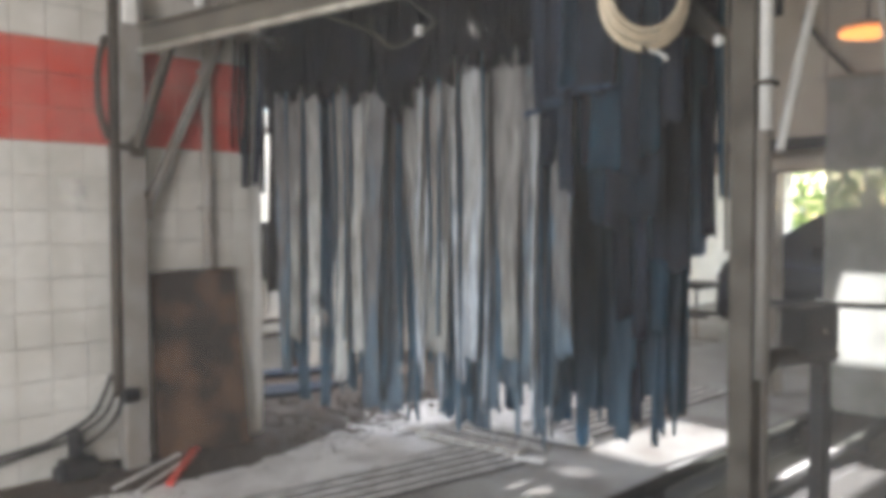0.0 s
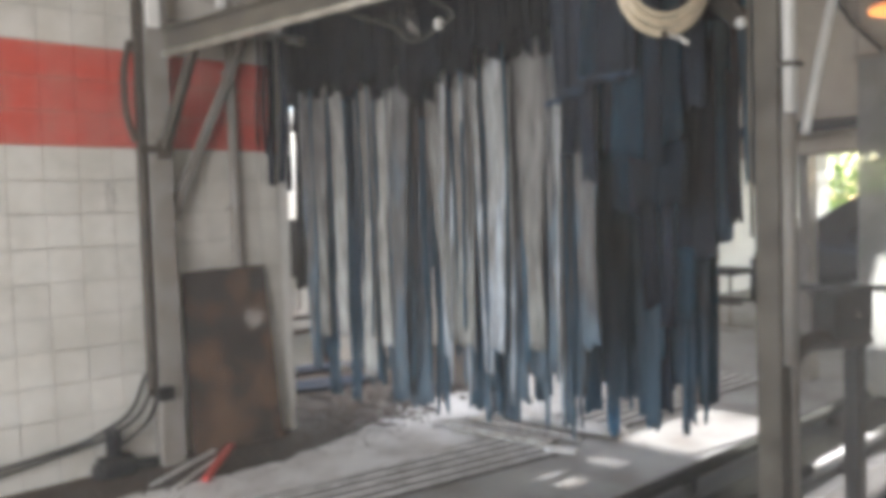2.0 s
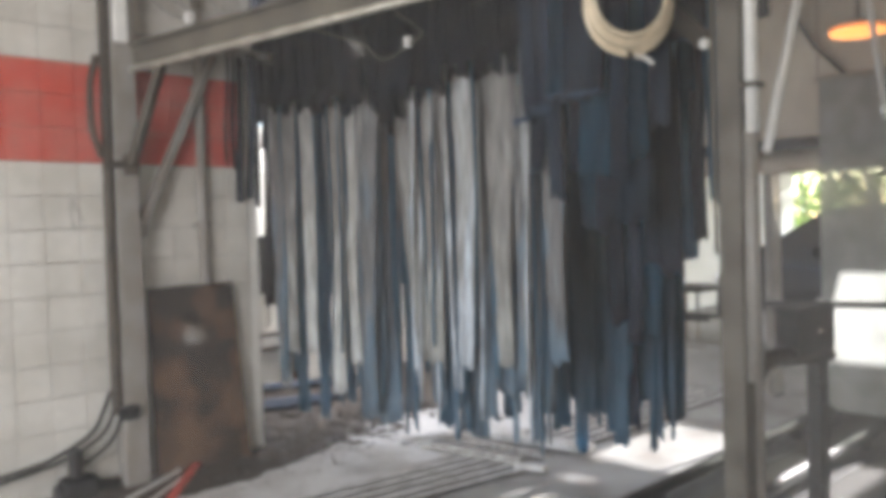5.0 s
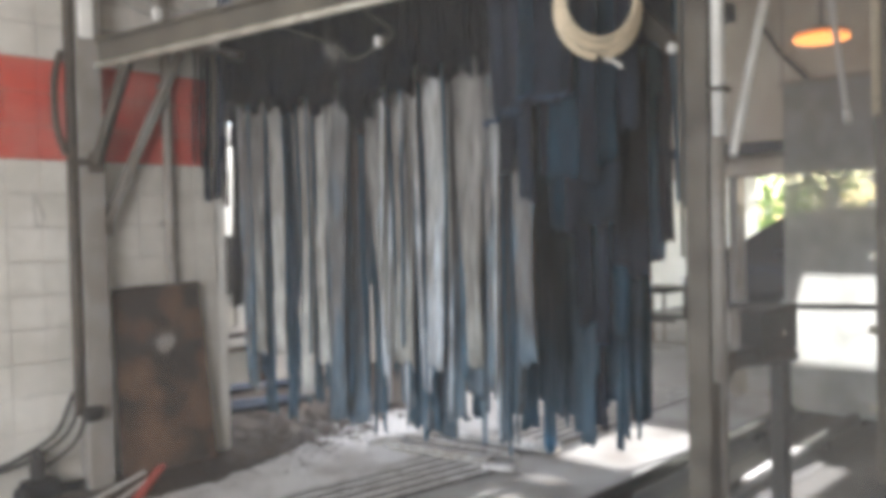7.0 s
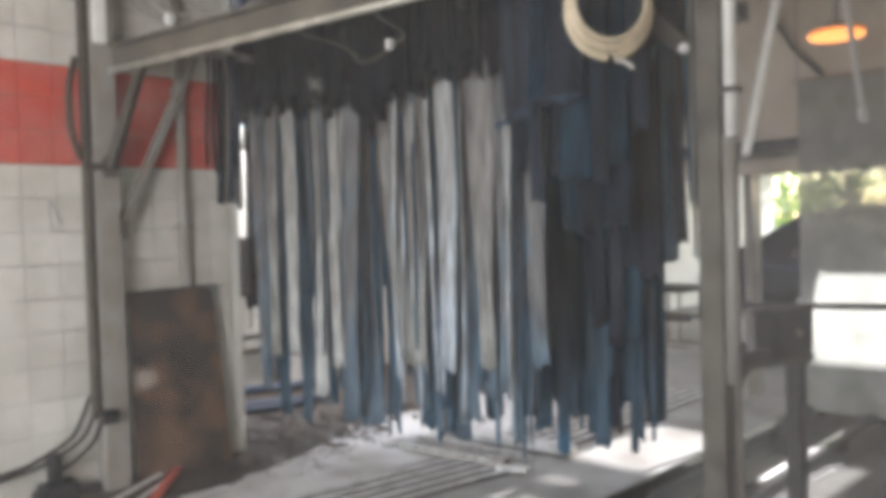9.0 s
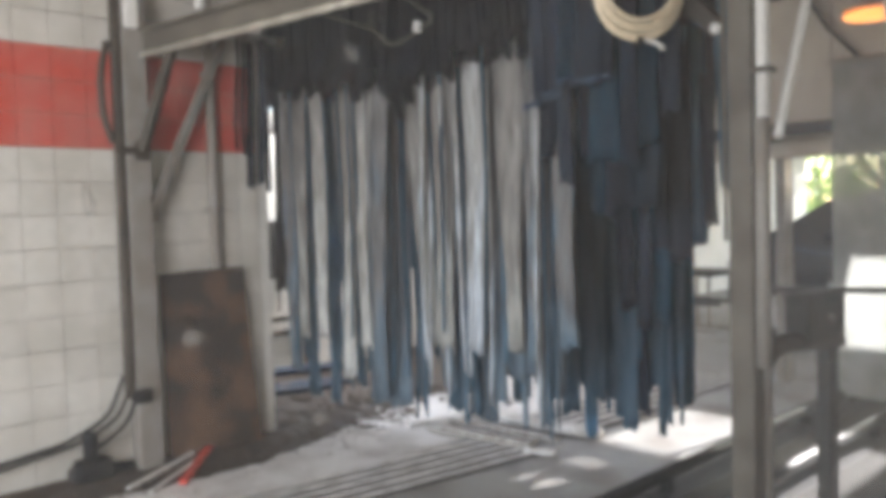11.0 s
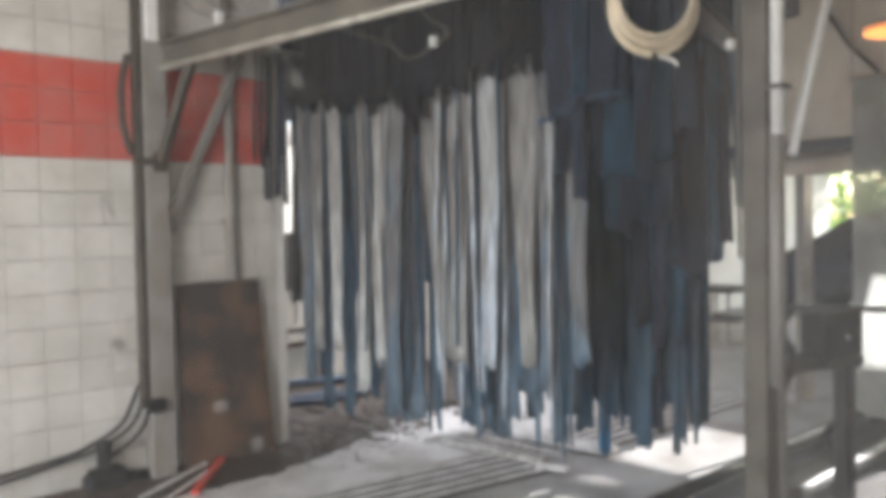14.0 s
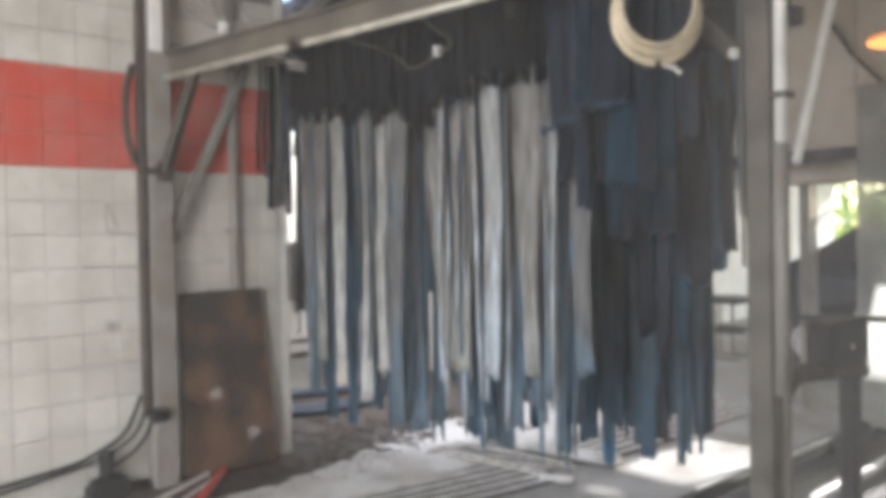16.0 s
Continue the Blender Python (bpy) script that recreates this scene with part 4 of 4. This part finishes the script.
def plastic_screen():
    t = thing("splash_screen", "hazy clear plastic splash screen hung in the bay", "screen", (4.9, -3.05, 0))
    s = part("sheet", boxed(-0.003, 0.003, -0.33, 0.31, 0.12, 2.53), PLASTIC, t)
    part("top_rail", boxed(-0.02, 0.02, -0.35, 0.33, 2.53, 2.57, 0.004), POST_GREY, t)
    for y in (-0.33, 0.31):
        part("hanger", tube(bmesh.new(), [(0, y, 2.56), (0, y, 3.5)], 0.006, 6), POST_GREY, t)
    return t


def brown_column():
    t = thing("brown_column", "brown painted steel column", "column", (3.9, -3.79, 0))
    part("column", boxed(-0.1, 0.1, -0.12, 0.12, 0, 3.5, 0.01), BROWN_PAINT, t)
    part("base_plate", boxed(-0.16, 0.16, -0.17, 0.17, 0, 0.015, 0.003), DARK_STEEL, t)
    bm = bmesh.new()
    tube(bm, [(-0.13, 0.1, 2.13), (-0.13, 0.1, 3.5)], 0.025, 10)
    part("conduit", bm, CREAM, t, "pale conduit on the column")
    for z in (1.775, 1.626, 1.328, 0.897, 0.444):
        part("bracket", boxed(-0.11, -0.03, 0.11, 0.16, z - 0.025, z + 0.025, 0.012), PALE_PIPE, t, "pale bracket")
    return t


def wall_conduit():
    t = thing("wall_conduit", "dark slanting conduit with a small box above the exit", "conduit", (X_EXIT - 0.004, -2.4, 2.9))
    part("pipe", tube(bmesh.new(), [(-0.02, 0.1, 0.3), (-0.02, -0.06, 0.03), (-0.02, -0.5, -0.46)], 0.018, 8), POST_DARK, t)
    part("box", boxed(-0.07, 0.0, -0.58, -0.44, -0.72, -0.46, 0.01), POST_DARK, t, "small dark junction box")
    return t


def drop_pipe():
    t = thing("drop_pipe", "thin pale pipe dropping from the ceiling", "pipe", (4.0, -3.3, 3.5))
    part("pipe", tube(bmesh.new(), [(0, 0, 0), (0, -0.16, -1.3)], 0.018, 10), WHITE, t)
    part("nozzle", tube(bmesh.new(), [(0, -0.16, -1.3), (0, -0.175, -1.38)], 0.026, 10), WHITE, t)
    return t


def warm_lamp():
    t = thing("bay_lamp", "lit warm orange bay lamp under the ceiling", "lamp", (4.9, -3.02, 2.84))
    bm = bmesh.new()
    bmesh.ops.create_uvsphere(bm, u_segments=24, v_segments=10, radius=0.21, matrix=Matrix.Diagonal((0.92, 0.92, 0.15, 1)))
    part("lens", bm, LAMP_GLOW, t, "glowing orange lens")
    bm = bmesh.new()
    bmesh.ops.create_cone(bm, cap_ends=True, segments=24, radius1=0.2, radius2=0.06, depth=0.06, matrix=Matrix.Translation((0, 0, 0.065)))
    part("reflector", bm, POST_GREY, t)
    part("stem", tube(bmesh.new(), [(0, 0, 0.1), (0, 0, 0.64)], 0.015, 8), POST_GREY, t)
    return t


def alcove_rack():
    t = thing("wall_rack", "low brown wooden rack along the white wall", "rack", (2.4, 1.93, 0))
    for z in (0.36, 0.5):
        part("slat", boxed(0, 1.1, -0.03, 0.03, z, z + 0.045, 0.006), RUST, t)
    for x in (0.05, 1.02):
        part("upright", boxed(x, x + 0.05, -0.025, 0.025, -0.002, 0.36, 0.006), RUST, t)
    return t


def marker_post():
    t = thing("marker_post", "thin orange and white marker post by the white wall", "post", (4.15, 1.8, 0))
    part("upper", boxed(-0.035, 0.035, -0.02, 0.02, 0.86, 1.2, 0.006), ORANGE, t, "orange upper half")
    part("band", boxed(-0.036, 0.036, -0.021, 0.021, 0.8, 0.858, 0.004), DARK_STEEL, t)
    part("lower", boxed(-0.035, 0.035, -0.02, 0.02, 0.0, 0.798, 0.006), WHITE, t, "white lower half")
    return t


for build in (alcove_rack, marker_post, blue_hose, work_table, control_stand, cross_rail, wall_box, plastic_screen, brown_column, wall_conduit, drop_pipe, warm_lamp):
    build()


def canopy():
    """Roof added out of view: it shades the forecourt, and its open slots shape the sun patches."""
    t = thing("canopy", "flat canopy added out of view, its slots shaping the sun patches", "canopy", (5.86, 0, 3.4))
    for y0, y1, runs in ((-3.42, -3.066, ((0.0, 3.91), (5.21, 9.5))), (-3.062, -2.814, ((0.0, 2.95), (3.31, 3.43), (3.71, 3.91), (5.21, 9.5))), (-2.81, -2.7, ((0.0, 3.91), (5.21, 9.5)))):
        for x0, x1 in runs:
            part("shade_panel", boxed(x0, x1, y0, y1, 0, 0.12, 0.006), CEILING, t)
    for x0, x1 in ((0.0, 3.46), (4.95, 9.5)):
        part("shade_panel", boxed(x0, x1, -4.3, -3.424, 0, 0.12, 0.006), CEILING, t)
    part("shade_side", boxed(0, 14.0, -2.696, 3.0, 0, 0.12), CEILING, t)
    part("shade_side", boxed(0, 9.5, -12, -4.304, 0, 0.12), CEILING, t)
    for x, y in ((9.2, -11), (9.2, 2.8)):
        part("post", boxed(x - 0.07, x + 0.07, y - 0.07, y + 0.07, -3.41, -0.002, 0.006), POST_GREY, t)
    return t


canopy()


def parked_van():
    """Van outside, its nose towards +y."""
    t = thing("parked_van", "dark van parked outside the exit", "van", (8.5, -2.66, 0))
    prof = [(-2.4, 0.35), (-2.4, 1.2), (-2.3, 1.62), (0.45, 1.66), (0.98, 1.6), (1.55, 1.2), (2.05, 1.06), (2.15, 0.8), (2.15, 0.35)]
    bm = bmesh.new()
    sides = []
    for x in (-0.88, 0.88):
        sides.append([bm.verts.new((x * (0.86 if z > 1.25 else 1), y, z)) for y, z in prof])
    bm.faces.new(sides[0]), bm.faces.new(sides[1][::-1])
    for i in range(len(prof)):
        j = (i + 1) % len(prof)
        bm.faces.new((sides[0][i], sides[0][j], sides[1][j], sides[1][i]))
    bmesh.ops.bevel(bm, geom=list(bm.edges), offset=0.05, segments=3, affect="EDGES")
    for f in bm.faces:
        f.smooth = True
    part("body", bm, CAR_PAINT, t)
    part("side_window", boxed(-0.84, -0.8, 0.1, 0.85, 1.16, 1.45, 0.01), CAR_GLASS, t)
    part("side_window", boxed(-0.84, -0.8, -1.0, -0.05, 1.16, 1.45, 0.01), CAR_GLASS, t)
    for y in (-1.5, 1.45):
        for x in (-0.83, 0.83):
            bm = bmesh.new()
            bmesh.ops.create_cone(bm, cap_ends=True, segments=24, radius1=0.33, radius2=0.33, depth=0.22, matrix=Matrix.Translation((x, y, 0.33)) @ Matrix.Rotation(math.pi / 2, 4, "Y"))
            w = part("wheel", bm, TYRE, t)
            bm = bmesh.new()
            bmesh.ops.create_cone(bm, cap_ends=True, segments=16, radius1=0.2, radius2=0.17, depth=0.235, matrix=Matrix.Translation((x, y, 0.33)) @ Matrix.Rotation(math.pi / 2, 4, "Y"))
            part("rim", bm, CHROME, w)
    part("mirror", boxed(-1.0, -0.86, 0.85, 1.0, 1.1, 1.22, 0.02), CAR_PAINT, t)
    part("door_handle", boxed(-0.91, -0.88, 0.15, 0.3, 1.02, 1.05, 0.006), CHROME, t)
    part("headlight", boxed(-0.86, -0.55, 2.1, 2.16, 0.75, 0.9, 0.02), CHROME, t)
    part("trim", boxed(-0.9, -0.87, -1.1, 1.0, 0.62, 0.68, 0.006), CHROME, t)
    return t


def outbuilding():
    t = thing("white_building", "low white sunlit building across the forecourt", "building", (15, 3.2, 0))
    part("wall", boxed(0, 4, 0, 9, 0, 2.6), WHITE_WALL, t)
    part("roof", boxed(-0.3, 4.3, -0.3, 9.3, 2.601, 2.8, 0.02), POST_GREY, t)
    return t


def tree(x, y, seed):
    rng = random.Random(seed)
    t = thing("tree", "sunlit green broadleaf tree behind the forecourt", "tree", (x, y, 0), group="trees across the forecourt")
    bm = bmesh.new()
    tube(bm, [(0, 0, 0), (0.05, 0, 1.2), (0, 0.1, 2.6)], 0.16, 8)
    for k in range(6):
        a = k * 1.05 + rng.uniform(-0.2, 0.2)
        tube(bm, [(0, 0, 1.4 + 0.2 * k), (0.8 * math.cos(a), 0.8 * math.sin(a), 2.2 + 0.25 * k), (1.6 * math.cos(a), 1.6 * math.sin(a), 2.8 + 0.3 * k)], 0.05, 6)
    part("trunk", bm, BARK, t)
    bm = bmesh.new()
    for k in range(26):
        c = Vector((rng.gauss(0, 1.3), rng.gauss(0, 1.5), rng.uniform(0.9, 5.2)))
        for j in range(60):
            p = c + Vector((rng.gauss(0, 0.35), rng.gauss(0, 0.35), rng.gauss(0, 0.28)))
            u = Vector((rng.gauss(0, 1), rng.gauss(0, 1), rng.gauss(0, 1))).normalized() * 0.1
            v = u.orthogonal().normalized() * 0.06
            bm.faces.new([bm.verts.new(p + q) for q in (u, v, -u, -v)])
    part("crown", bm, LEAF, t)
    return t


parked_van()
outbuilding()
for k in range(6):
    tree(22 + 3 * (k % 3), -4.0 + 2.1 * k, 30 + k)


# ---- glazed blocks of the tiled wall, one by one ----
def tiles():
    def block(w, name):
        bm = bmesh.new()
        f = [bm.verts.new((sx * (w / 2 - 0.004), -0.009, sz * 0.0945)) for sx, sz in ((-1, -1), (1, -1), (1, 1), (-1, 1))]
        b = [bm.verts.new((sx * w / 2, 0, sz * 0.0985)) for sx, sz in ((-1, -1), (1, -1), (1, 1), (-1, 1))]
        bm.faces.new(f)
        for i in range(4):
            bm.faces.new((b[i], b[(i + 1) % 4], f[(i + 1) % 4], f[i]))
        bmesh.ops.recalc_face_normals(bm, faces=bm.faces)
        me = bpy.data.meshes.new(name)
        bm.to_mesh(me)
        bm.free()
        return me
    white, red, rest = block(0.199, "tile"), block(0.1992, "tile"), block(0.155, "tile")
    rest_red = block(0.155, "tile")
    for me, mat in ((white, TILE), (red, TILE_RED), (rest, TILE), (rest_red, TILE_RED)):
        me.materials.append(mat)
    for i in range(-6, 9):
        for j in range(16):
            band = 10 <= j < 13
            last = i == 8
            o = new("tile", (rest_red if band else rest) if last else (red if band else white))
            o.parent = wall
            o.location = (0.2 * i + (0.08 if last else 0.1), 0.0, 0.2 * j + 0.1)
    bm = bmesh.new()
    for j in range(16):
        for i in range(29):
            x = -7 + 0.2 * i
            if x < -1.25:
                box(bm, x + 0.002, x + 0.198, -0.008, 0.0, 0.2 * j + 0.002, 0.2 * j + 0.198)
    o = part("tile_rest", bm, TILE, wall)
    o["kind"] = "stuff"


tiles()
